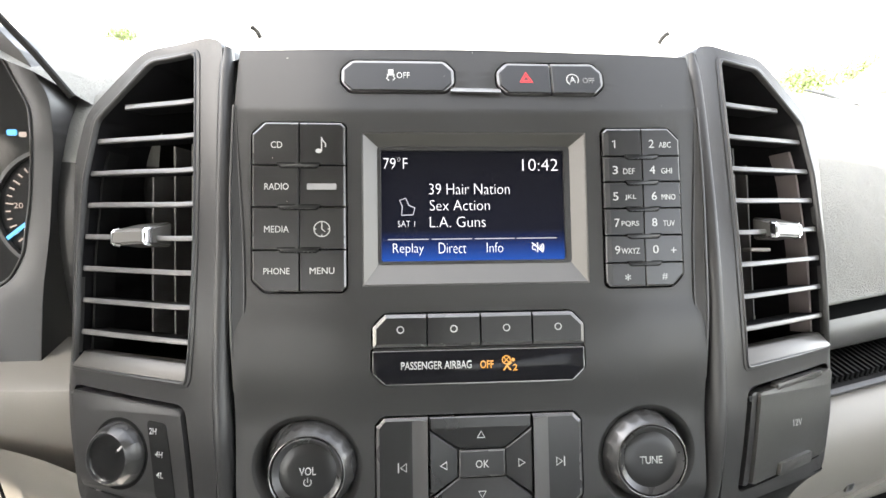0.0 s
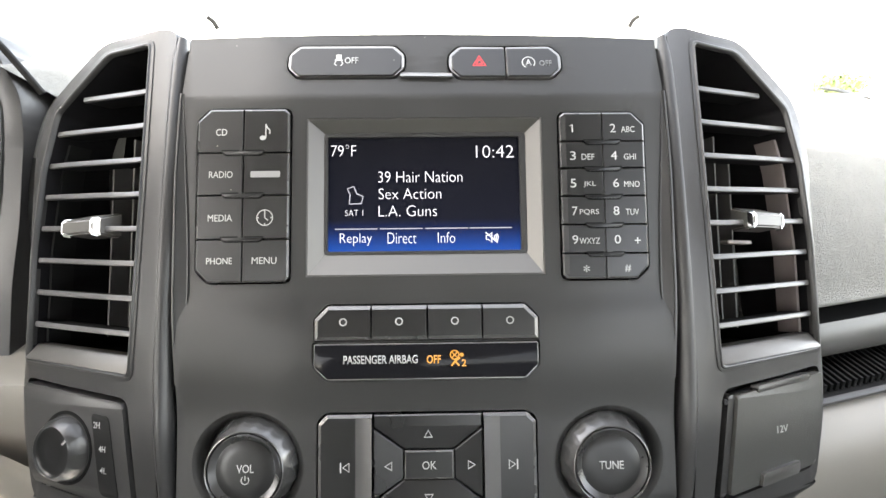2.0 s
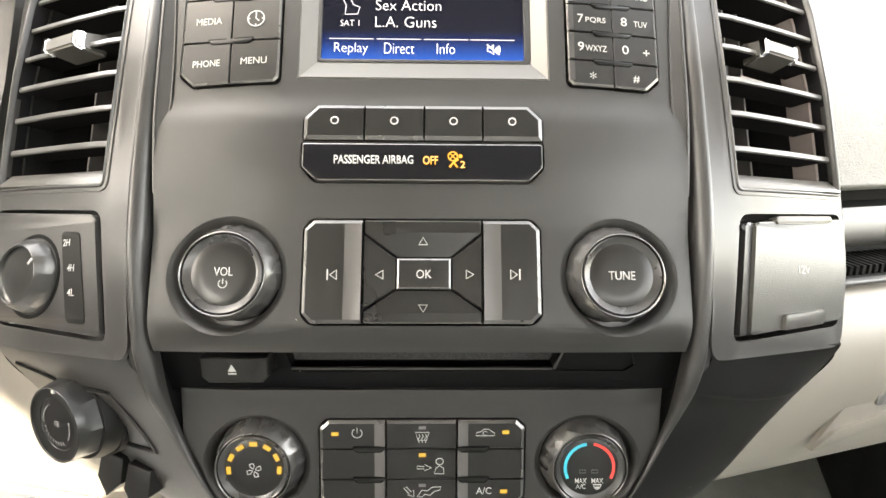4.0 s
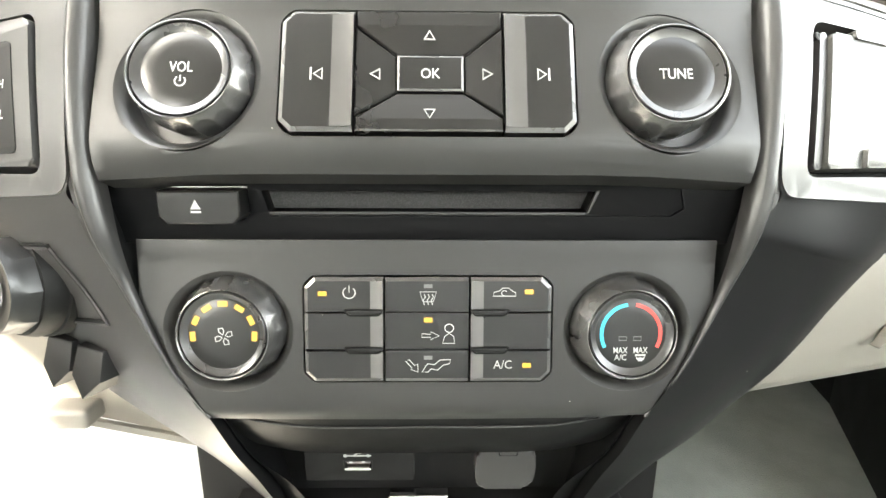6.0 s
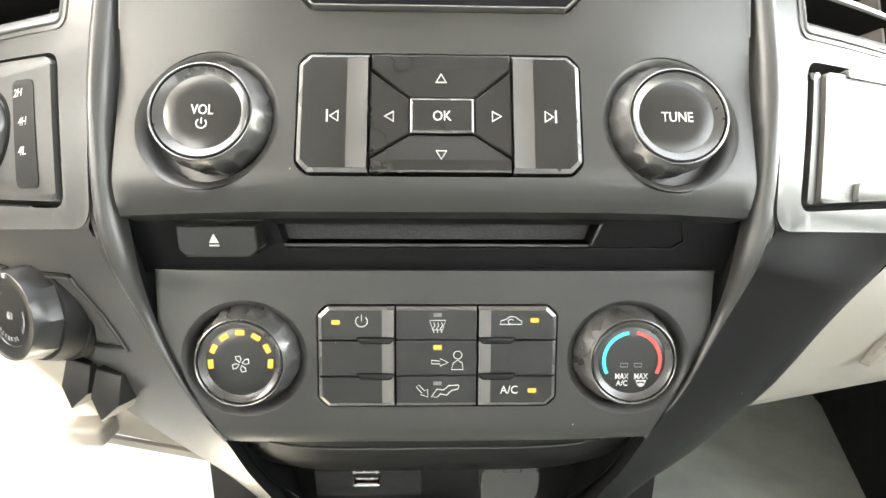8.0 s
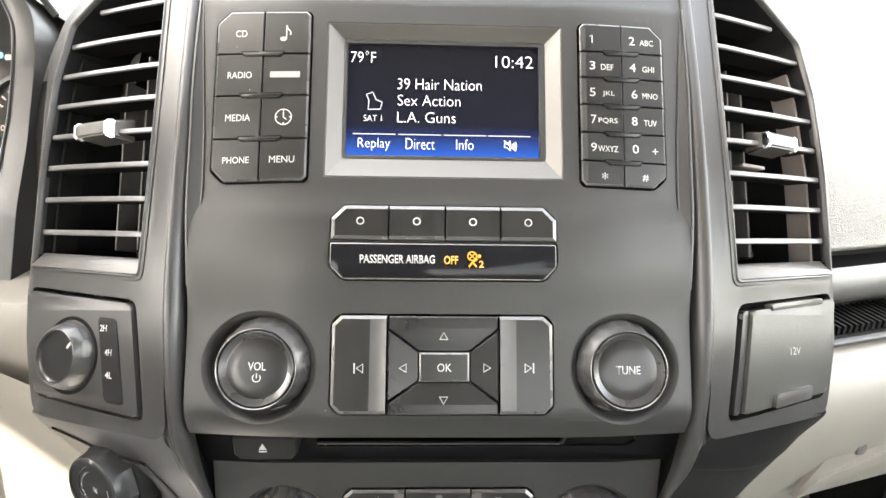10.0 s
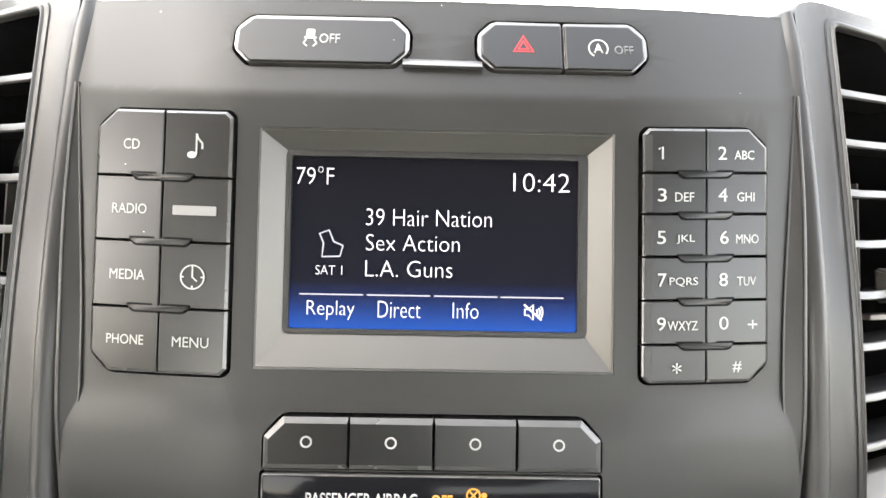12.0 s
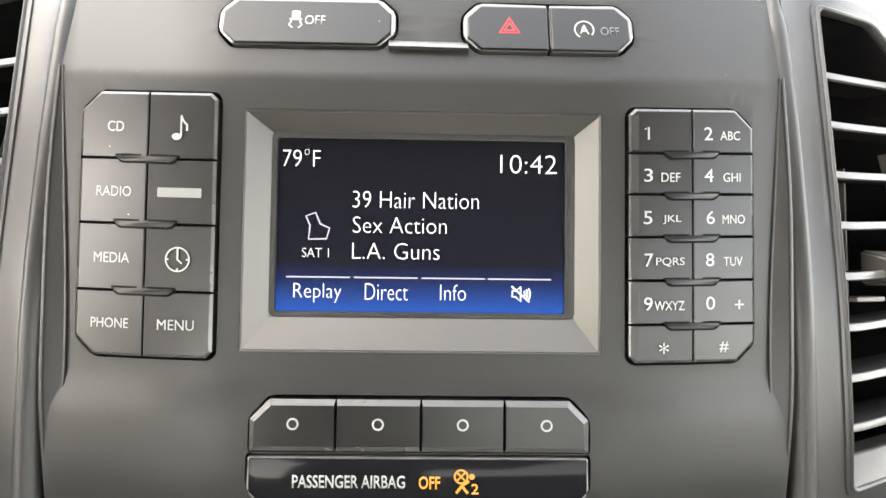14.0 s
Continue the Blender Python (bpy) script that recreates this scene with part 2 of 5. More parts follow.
def lathe(profile, n=64, u=0.0, v=0.0, wave=None, bm=None):
    """A turned body round the w axis; profile: (radius, w) in mm from the outside in; wave(angle step, row) scales the radius."""
    bm = bm or bmesh.new()
    rows = []
    for k, (r, w) in enumerate(profile):
        if r == 0:
            rows.append([bm.verts.new((u * MM, v * MM, w * MM))] * n)
            continue
        rows.append([bm.verts.new(((u + r * (wave(i, k) if wave else 1) * math.cos(2 * math.pi * i / n)) * MM,
                                   (v + r * (wave(i, k) if wave else 1) * math.sin(2 * math.pi * i / n)) * MM, w * MM)) for i in range(n)])
    for a, b in zip(rows, rows[1:]):
        for i in range(n):
            quad = [a[i], a[(i + 1) % n], b[(i + 1) % n], b[i]]
            quad = [q for j, q in enumerate(quad) if q not in quad[:j]]
            if len(quad) > 2:
                bm.faces.new(quad)
    return bm


def ribbon(pts, width, w0, w1, closed=False, bm=None):
    """A flat stroke (mm) of a width along a line."""
    bm = bm or bmesh.new()
    n = len(pts)
    left, right = [], []
    for i in range(n):
        a = Vector(pts[(i - 1) % n] if closed or i else pts[0])
        b = Vector(pts[(i + 1) % n] if closed or i < n - 1 else pts[-1])
        d = (b - a).normalized()
        no = Vector((-d.y, d.x)) * width / 2
        left.append(Vector(pts[i]) + no)
        right.append(Vector(pts[i]) - no)
    lo = [[bm.verts.new((p.x * MM, p.y * MM, w * MM)) for p in side] for side in (left, right) for w in (w0, w1)]
    for i in range(n if closed else n - 1):
        j = (i + 1) % n
        l0, l1, r0, r1 = lo
        for f in ((l1[i], l1[j], r1[j], r1[i]), (l0[i], l0[j], l1[j], l1[i]), (r0[i], r1[i], r1[j], r0[j])):
            bm.faces.new(f)
    return bm


def letters(text, u, v, width, height, w, thick=0.12, weight=0.0):
    """Lettering (mm) set to a width and height round a centre, standing on w."""
    cu = bpy.data.curves.new("letters", "FONT")
    cu.body, cu.size, cu.extrude, cu.resolution_u, cu.offset = text, 1.0, 0.0, 3, weight
    ob = bpy.data.objects.new("letters", cu)
    scene.collection.objects.link(ob)
    bpy.context.view_layer.update()
    me = bpy.data.meshes.new_from_object(ob.evaluated_get(bpy.context.evaluated_depsgraph_get()))
    bm = bmesh.new()
    bm.from_mesh(me)
    bpy.data.objects.remove(ob)
    bpy.data.meshes.remove(me)
    bpy.data.curves.remove(cu)
    xs, ys = [p.co.x for p in bm.verts], [p.co.y for p in bm.verts]
    x0, x1, y0, y1 = min(xs), max(xs), min(ys), max(ys)
    for p in bm.verts:
        p.co = Vector(((u + ((p.co.x - x0) / (x1 - x0) - 0.5) * width) * MM, (v + ((p.co.y - y0) / (y1 - y0) - 0.5) * height) * MM, w * MM))
    ext = bmesh.ops.extrude_face_region(bm, geom=bm.faces[:])
    for p in ext["geom"]:
        if isinstance(p, bmesh.types.BMVert):
            p.co.z += thick * MM
    return bm


def tube(path, ru, rw, n=14, caps=True):
    """A rounded bar (metres) along a path: half-widths ru sideways and rw in the view's depth."""
    bm = bmesh.new()
    rows = []
    for i, p in enumerate(path):
        p = Vector(p)
        d = (Vector(path[min(i + 1, len(path) - 1)]) - Vector(path[max(i - 1, 0)])).normalized()
        side = Vector((1, 0, 0)) - d * d.x
        side = side.normalized() if side.length > 0.2 else Vector((0, 0, 1))
        out = d.cross(side).normalized()
        rows.append([bm.verts.new(p + side * ru * math.copysign(abs(math.cos(a)) ** 0.7, math.cos(a)) + out * rw * math.copysign(abs(math.sin(a)) ** 0.7, math.sin(a)))
                     for a in (2 * math.pi * k / n for k in range(n))])
    for a, b in zip(rows, rows[1:]):
        for k in range(n):
            bm.faces.new((a[k], a[(k + 1) % n], b[(k + 1) % n], b[k]))
    if caps:
        bm.faces.new(rows[0])
        bm.faces.new(rows[-1])
    return bm


def swept(path, section, s=1, scale=None):
    """A bar (metres) with a section of (sideways, out) points in mm along a path; s mirrors it."""
    bm = bmesh.new()
    rows = []
    for i, p in enumerate(path):
        p = Vector(p)
        d = (Vector(path[min(i + 1, len(path) - 1)]) - Vector(path[max(i - 1, 0)])).normalized()
        side = (Vector((1, 0, 0)) - d * d.x).normalized()
        out = d.cross(side).normalized()
        k = scale(i / (len(path) - 1)) if scale else 1.0
        rows.append([bm.verts.new(p + side * s * a * k * MM + out * b * k * MM) for a, b in section])
    n = len(section)
    for a, b in zip(rows, rows[1:]):
        for k in range(n):
            bm.faces.new((a[k], a[(k + 1) % n], b[(k + 1) % n], b[k]))
    bm.faces.new(rows[0])
    bm.faces.new(rows[-1])
    return bm


def smooth_path(pts, steps=6):
    """A smooth line through points (Catmull-Rom)."""
    out, n = [], len(pts)
    P = [Vector(p) for p in pts]
    for i in range(n - 1):
        p0, p1, p2, p3 = P[max(i - 1, 0)], P[i], P[i + 1], P[min(i + 2, n - 1)]
        for k in range(steps):
            t = k / steps
            out.append(0.5 * (2 * p1 + (p2 - p0) * t + (2 * p0 - 5 * p1 + 4 * p2 - p3) * t * t + (3 * p1 - p0 - 3 * p2 + p3) * t ** 3))
    return out + [P[-1]]


def loft(a, b, bulge=(0, 0, 0), n=8, bm=None):
    """A skin (metres) between two lines of as many points, bowed by bulge in the middle."""
    bm = bm or bmesh.new()
    grid = [[bm.verts.new(Vector(p).lerp(Vector(q), k / n) + Vector(bulge) * math.sin(math.pi * k / n)) for k in range(n + 1)] for p, q in zip(a, b)]
    for r, s in zip(grid, grid[1:]):
        for k in range(n):
            bm.faces.new((r[k], r[k + 1], s[k + 1], s[k]))
    return bm


def slab(lo, hi, bevel=0.0):
    """A block (metres) with rounded edges."""
    bm = bmesh.new()
    bmesh.ops.create_cube(bm, size=1.0)
    for v in bm.verts:
        v.co = Vector([lo[k] + (hi[k] - lo[k]) * (v.co[k] + 0.5) for k in range(3)])
    if bevel:
        bmesh.ops.bevel(bm, geom=bm.edges[:], offset=bevel, segments=3, profile=0.5, affect="EDGES")
    return bm


def merged(*bms):
    """Several bmeshes as one."""
    out = bms[0]
    for b in bms[1:]:
        me = bpy.data.meshes.new("tmp")
        b.to_mesh(me)
        b.free()
        out.from_mesh(me)
        bpy.data.meshes.remove(me)
    return out


# ---- frames of the panels: x right, y up along the panel, z out of it ----
LEAN_BACK = radians(23.5)
FACE = Matrix.Translation((0, 0, 1.352)) @ Euler((math.pi / 2 - LEAN_BACK, 0, 0)).to_matrix().to_4x4()
YAW = radians(22.4)
SIDE = {s: FACE @ Matrix.Translation((s * 0.1126, 0, 0)) @ Euler((0, s * YAW, 0)).to_matrix().to_4x4() for s in (1, -1)}
BAND = Matrix.Translation((0, -0.0305, 1.170)) @ Euler((math.pi / 2, 0, 0)).to_matrix().to_4x4()
TILT = radians(10.0)
CLIM = Matrix.Translation((0, -0.0305, 1.170)) @ Euler((math.pi / 2 - TILT, 0, 0)).to_matrix().to_4x4()


def ease(t):
    t = min(max(t, 0.0), 1.0)
    return t * t * (3 - 2 * t)


HEAD_LEAN = 0.23


def face_shape(u, v):
    """How the radio's face bows: the head leans back, a low swell under the display, a rounded foot."""
    w = -max(v - 86.0, 0) * HEAD_LEAN
    w += 2.0 * ease((-8 - v) / 16) - 4.6 * ease((-36 - v) / 38)
    w -= 7.4 * max((-107 - v) / 16.4, 0) ** 2
    return w


# ---- radio panel ----
radio = thing("radio_panel", FACE, "charcoal plastic truck radio panel with display, keypad and two knobs", "car radio")
keys_out = rect(-108.8, -4.0, -65.0, 79.2, (6, 2, 2, 6))
pad_out = rect(65.4, -4.2, 106.6, 76.6, (2, 6, 6, 2))
row_out = rect(-52.0, -31.6, 52.0, -15.8, (0, 0, 6, 6))
air_out = rect(-52.6, -49.8, 52.2, -33.2, (6, 6, 0, 0))
seek_out = rect(-51.2, -111.0, 50.8, -66.6, (4, 4, 4, 4))
off_out = rect(-67.2, 96.4, -10.0, 113.8, (5, 5, 5, 5))
haz_out = rect(12.4, 95.6, 68.2, 113.2, (5, 5, 5, 5))
VOL_AT, TUNE_AT = (-84.0, -90.4), (85.2, -90.6)
WELL = 25.9


def grown(pts, d):
    cx = sum(p[0] for p in pts) / len(pts)
    cy = sum(p[1] for p in pts) / len(pts)
    hx = max(abs(p[0] - cx) for p in pts)
    hy = max(abs(p[1] - cy) for p in pts)
    return [(cx + (u - cx) * (hx + d) / hx, cy + (v - cy) * (hy + d) / hy) for u, v in pts]


disp_out = rect(-57.2, -2.0, 57.0, 75.0)
outline = [(-116.5, -123.4), (116.0, -123.4), (116.6, -112), (117.0, -60), (117.2, 0), (118.0, 60), (117.4, 117.8), (80, 119.8), (40, 120.8), (0, 121.4), (-40, 121.2), (-80, 120.4), (-117.4, 118.8), (-118.0, 60), (-117.2, 0), (-117.0, -60), (-116.6, -112)]
cuts = [("v", c) for c in (119.5, 118, 116, 114, 112, 109, 106, 103, 100, 97.5, 95, 91, 88, 86, 84, -8, -11, -14, -17, -20, -24, -36, -40, -44, -48, -52, -56, -60, -64, -68, -72, -76, -100, -104, -108, -111, -113, -115, -117, -119, -120, -121, -122)]
cuts += [("u", c) for c in (-112, -108, -104, -100, -96, -92, -80, -60, -40, -20, 0, 20, 40, 60, 80, 92, 96, 100, 104, 108, 112)]
bm = plate(outline, [disp_out] + [rounded(grown(o, 1.0), 2.0, 3) for o in (keys_out, pad_out, row_out, air_out, seek_out, off_out, haz_out)] + [circle(*VOL_AT, WELL, 48), circle(*TUNE_AT, WELL, 48)],
           12.0, 0.7, cuts, face_shape)
part("faceplate", bm, CHARCOAL, radio, "fine-grained charcoal plastic faceplate")
back = merged(prism(rect(-110, -30, 110, 92), -16, -13), prism(rect(-80, 92, 80, 115), -20, -16), prism(rect(-113, -114, 113, -30), -16, -12))
part("backing", back, SHADE_GAP, radio)


def button(parent, pts, w, height=1.8, bevel=0.7, material=None, label="", name="button", tops=None, group=None, chamfer=1.0):
    if group:
        ob = part(name, keycap(pts, w - 8, w + height, group, chamfer), material or KEY, parent, label, 15)
        ob.data.materials.append(EDGE_GLINT)
        return ob
    return part(name, prism(pts if tops else rounded(pts, 1.1, 3), w - 8, w + height, bevel, tops), material or KEY, parent, label, 20)


def inset(pts, dist):
    """A polygon drawn in by a distance of its own for each edge."""
    out, n = [], len(pts)
    lines = []
    for i in range(n):
        p, q = Vector(pts[i]), Vector(pts[(i + 1) % n])
        d = (q - p).normalized()
        lines.append((p + Vector((-d.y, d.x)) * dist[i], d))
    for i in range(n):
        (p, d), (q, e) = lines[i - 1], lines[i]
        cross = d.x * e.y - d.y * e.x
        k = ((q.x - p.x) * e.y - (q.y - p.y) * e.x) / cross
        out.append((p.x + d.x * k, p.y + d.y * k))
    return out


def keycap(pts, w0, w1, group, chamfer):
    """A flat key (mm) with a wide chamfer along the outline of its group and a fine one along the seams."""
    n, wide = len(pts), []
    for i in range(n):
        mid = (Vector(pts[i]) + Vector(pts[(i + 1) % n])) / 2
        near = 9.0
        for j in range(len(group)):
            a, b = Vector(group[j]), Vector(group[(j + 1) % len(group)])
            k = min(max((mid - a).dot(b - a) / (b - a).length_squared, 0), 1)
            near = min(near, (a + (b - a) * k - mid).length)
        wide.append(near < 0.9)
    top = inset(pts, [chamfer if k else 0.28 for k in wide])
    drop = [0.62 * chamfer if wide[i] or wide[i - 1] else 0.22 for i in range(n)]
    bm = bmesh.new()
    rings = [[bm.verts.new((u * MM, v * MM, w0 * MM)) for u, v in pts], [bm.verts.new((u * MM, v * MM, (w1 - drop[i]) * MM)) for i, (u, v) in enumerate(pts)],
             [bm.verts.new((u * MM, v * MM, w1 * MM)) for u, v in top]]
    for a, b in zip(rings, rings[1:]):
        for i in range(n):
            f = bm.faces.new((a[i], a[(i + 1) % n], b[(i + 1) % n], b[i]))
            f.material_index = 1 if a is rings[1] and wide[i] else 0
    bm.faces.new(rings[2])
    return bm


def ramp_strip(u0, u1, v0, v1, w0, lo, hi, rising):
    """A strip (mm) that curls up across its width, towards u1 if rising, else towards u0."""
    bm = bmesh.new()
    cols = []
    for k in range(9):
        t = k / 8
        f = t if rising else 1 - t
        w = lo + (hi - lo) * f ** 2.2
        cols.append([bm.verts.new(((u0 + (u1 - u0) * t) * MM, v * MM, z * MM)) for v, z in ((v0, w0), (v0, w), (v1, w), (v1, w0))])
    for a, b in zip(cols, cols[1:]):
        for i in range(3):
            bm.faces.new((a[i], b[i], b[i + 1], a[i + 1]))
    bm.faces.new(cols[0])
    bm.faces.new(cols[-1])
    return bm


def legend(parent, bm, material=None, name="legend"):
    return part(name, bm, material or WHITE, parent, smooth=0)


TOPW = 1.83
# source keys, two columns by four rows
rows_v = [79.2, 57.9, 37.3, 16.3, -4.0]
names = [["CD", None], ["RADIO", "bar"], ["MEDIA", "clock"], ["PHONE", "MENU"]]
sizes = {"CD": (5.3, 3.3), "RADIO": (11.2, 3.2), "MEDIA": (11.4, 3.2), "PHONE": (12.0, 3.1), "MENU": (11.6, 3.2)}
for r in range(4):
    for c in range(2):
        u0, u1 = ((-108.8, -87.15), (-86.65, -65.0))[c]
        v1, v0 = rows_v[r] - (0.25 if r else 0), rows_v[r + 1] + (0.25 if r < 3 else 0)
        cc = (6 if (r, c) == (3, 0) else 0, 2 if (r, c) == (3, 1) else 0, 2 if (r, c) == (0, 1) else 0, 6 if (r, c) == (0, 0) else 0)
        b = button(radio, rect(u0, v0, u1, v1, cc), 0, 1.8, group=keys_out, chamfer=0.9)
        uc, vc = (-97.4, -76.3)[c], ((68.0, 47.4, 26.5, 6.1)[r])
        t = names[r][c]
        if t in sizes:
            legend(b, letters(t, uc, vc, *sizes[t], TOPW, weight=0.0))
        elif t == "bar":
            legend(b, prism(rounded(rect(uc - 7, vc - 1.5, uc + 7, vc + 1.5), 0.4), TOPW, TOPW + 0.12), MUTED)
        elif t == "clock":
            legend(b, merged(ribbon(circle(uc, vc, 3.7), 0.45, TOPW, TOPW + 0.1, True), ribbon([(uc, vc + 2.6), (uc, vc), (uc + 1.5, vc - 1.3)], 0.5, TOPW, TOPW + 0.1),
                             *[ribbon([(uc + 3.6 * math.cos(a), vc + 3.6 * math.sin(a)), (uc + 2.7 * math.cos(a), vc + 2.7 * math.sin(a))], 0.5, TOPW, TOPW + 0.1) for a in (0, math.pi / 2, math.pi, 1.5 * math.pi)]))
        else:
            legend(b, merged(prism([(uc - 1.4 + 1.5 * math.cos(a), vc - 2.9 + 1.1 * math.sin(a)) for a in (i * math.pi / 8 for i in range(16))], TOPW, TOPW + 0.1),
                             ribbon([(uc, vc - 2.9), (uc, vc + 3.9)], 0.5, TOPW, TOPW + 0.1), ribbon([(uc, vc + 3.7), (uc + 0.6, vc + 2.2), (uc + 1.9, vc + 0.8), (uc + 1.9, vc - 1.0)], 0.6, TOPW, TOPW + 0.1)))


def pill(parent, u0, u1, v, w, h=1.9):
    """The slim raised bar with cut ends that parts two rows of keys."""
    pts = [(u0, v + h * 0.45), (u0 + 2, v - h * 0.55), (u1 - 2, v - h * 0.55), (u1, v + h * 0.45)]
    socket = part("key_divider", prism(grown(rounded(pts, 1.0), 0.55), w - 2, w + 1.86), SHADE_GAP, parent)
    part("ridge", prism(grown(rounded(pts, 1.0), -0.1), w, w + 2.0, 0.25), RIDGE, socket)


for v in rows_v[1:4]:
    pill(radio, -97.2, -77.0, v, 0)

# number pad, two columns by six rows
pad_v = [76.6, 62.3, 49.1, 35.5, 21.7, 7.8, -4.2]
digits = [(("1", 71.2, 1.9), ("2", 91.4, 2.8, "ABC", 98.7, 6.6)), (("3", 71.5, 2.8, "DEF", 78.8, 6.2), ("4", 91.5, 3.0, "GHI", 99.2, 5.8)),
          (("5", 71.3, 2.8, "JKL", 79.2, 6.0), ("6", 92.0, 2.8, "MNO", 99.7, 7.5)), (("7", 71.6, 2.7, "PQRS", 78.6, 9.3), ("8", 91.7, 2.8, "TUV", 99.4, 6.3)),
          (("9", 71.4, 2.8, "WXYZ", 78.3, 9.8), ("0", 91.8, 3.0, "+", 101.4, 3.0)), (("*", 76.4, 3.0), ("#", 96.2, 3.0))]
for r in range(6):
    for c in range(2):
        u0, u1 = ((65.4, 85.9), (86.3, 106.6))[c]
        v1, v0 = pad_v[r] - (0.25 if r else 0), pad_v[r + 1] + (0.25 if r < 5 else 0)
        cc = (2 if (r, c) == (5, 0) else 0, 6 if (r, c) == (5, 1) else 0, 6 if (r, c) == (0, 1) else 0, 2 if (r, c) == (0, 0) else 0)
        pts = rect(u0, v0, u1, v1, cc)
        b = button(radio, pts, 0, 1.8, group=pad_out, chamfer=0.9)
        if c == 0:
            part("bevel_strip", prism(rect(u0 + 0.5, v0 + (2.2 if r == 5 else 0.6), u0 + 2.9, v1 - (2.2 if r == 0 else 0.6)), 1.0, 1.9, 0.0, [1.86, 2.06, 2.06, 1.86]), TRIM, b)
        d, vc = digits[r][c], (68.7, 55.2, 41.7, 28.2, 14.4, 0.5)[r]
        if d[0] == "1":
            legend(b, ribbon([(d[1] - 0.9, vc + 1.1), (d[1] + 0.4, vc + 1.9), (d[1] + 0.4, vc - 2.1)], 0.6, TOPW, TOPW + 0.1))
            continue
        legend(b, letters(d[0], d[1], vc, d[2], 3.4 if d[0] in "*#" else 4.2, TOPW, weight=0.0))
        if len(d) > 3:
            legend(b, letters(d[3], d[4], vc - 0.6, d[5], 2.9, TOPW, weight=0.0))
for v in pad_v[1:6]:
    pill(radio, 76.6, 95.2, v - 0.4, 0, 1.8)

# four preset keys under the display
W4 = face_shape(0, -23)
for i, (u0, u1) in enumerate(((-52.2, -26.05), (-25.6, 0.15), (0.6, 25.85), (26.3, 52.2))):
    b = button(radio, rect(u0, -31.6, u1, -15.8, (0, 0, 6 if i == 3 else 0, 6 if i == 0 else 0)), W4, 1.8, name="preset_key", group=row_out, chamfer=1.7)
    legend(b, ribbon(circle((-38.8, -12.8, 13.2, 39.0)[i], -23.1, 1.55), 0.55, W4 + TOPW, W4 + TOPW + 0.1, True))

# airbag indicator bar
W5 = face_shape(0, -41)
air = button(radio, air_out, W5, 1.2, 0.5, SATIN, "glossy black indicator bar with a thin bright rim", "airbag_indicator")
part("lens", prism(grown(air_out, -0.5), W5 + 0.5, W5 + 1.42, 0.25), GLOSS, air, "glossy black lens")
legend(air, letters("PASSENGER AIRBAG", -21.5, -40.6, 34.4, 3.9, W5 + 1.44, 0.05, 0.014))
legend(air, letters("OFF", 3.2, -40.8, 6.6, 3.9, W5 + 1.44, 0.05, 0.02), AMBER2)
icon = [ribbon(circle(12.9, -38.9, 2.0, 24), 0.55, W5 + 1.44, W5 + 1.5, True), ribbon([(11.5, -40.3), (14.3, -37.5)], 0.5, W5 + 1.44, W5 + 1.5), ribbon([(11.5, -37.5), (14.3, -40.3)], 0.5, W5 + 1.44, W5 + 1.5),
        ribbon([(11.4, -43.9), (13.2, -41.6), (15.4, -40.2)], 0.8, W5 + 1.44, W5 + 1.5), ribbon([(13.2, -41.8), (15.0, -43.9)], 0.8, W5 + 1.44, W5 + 1.5), prism(circle(16.2, -38.9, 0.9, 16), W5 + 1.44, W5 + 1.5)]
legend(air, merged(*icon), AMBER2)
legend(air, letters("2", 17.2, -42.6, 2.2, 3.2, W5 + 1.44, 0.05, 0.02), AMBER2)


def arrow_cap(pts, inner, w):
    """A key of the four-way pad (mm): its outer strip lies flat, the rest slopes down to the middle key."""
    bm = bmesh.new()
    top = [bm.verts.new((u * MM, v * MM, (w + (0.5 if i else 2.0)) * MM)) for (u, v), i in zip(pts, inner)]
    foot = [bm.verts.new((u * MM, v * MM, (w - 8) * MM)) for u, v in pts]
    n = len(pts)
    if n == 4:
        bm.faces.new(top)
    else:
        strip = [k for k in range(n) if not inner[k]]
        slope = [k for k in range(n) if inner[k] or inner[k - 1] or inner[(k + 1) % n]]
        bm.faces.new([top[k] for k in strip])
        bm.faces.new([top[k] for k in slope])
    for k in range(n):
        bm.faces.new((foot[k], foot[(k + 1) % n], top[(k + 1) % n], top[k]))
    bmesh.ops.recalc_face_normals(bm, faces=bm.faces[:])
    rim = [e for e in bm.edges if e.verts[0] in top and e.verts[1] in top and any(f.verts[0] in foot or f.verts[1] in foot or f.verts[2] in foot for f in e.link_faces)]
    bmesh.ops.bevel(bm, geom=rim, offset=0.55 * MM, segments=1, affect="EDGES")
    bm.normal_update()
    for f in bm.faces:
        f.material_index = 1 if abs(f.normal.y) > 0.5 and f.normal.z > 0.2 and max(e.calc_length() for e in f.edges) > 0.045 else 0
    return bm


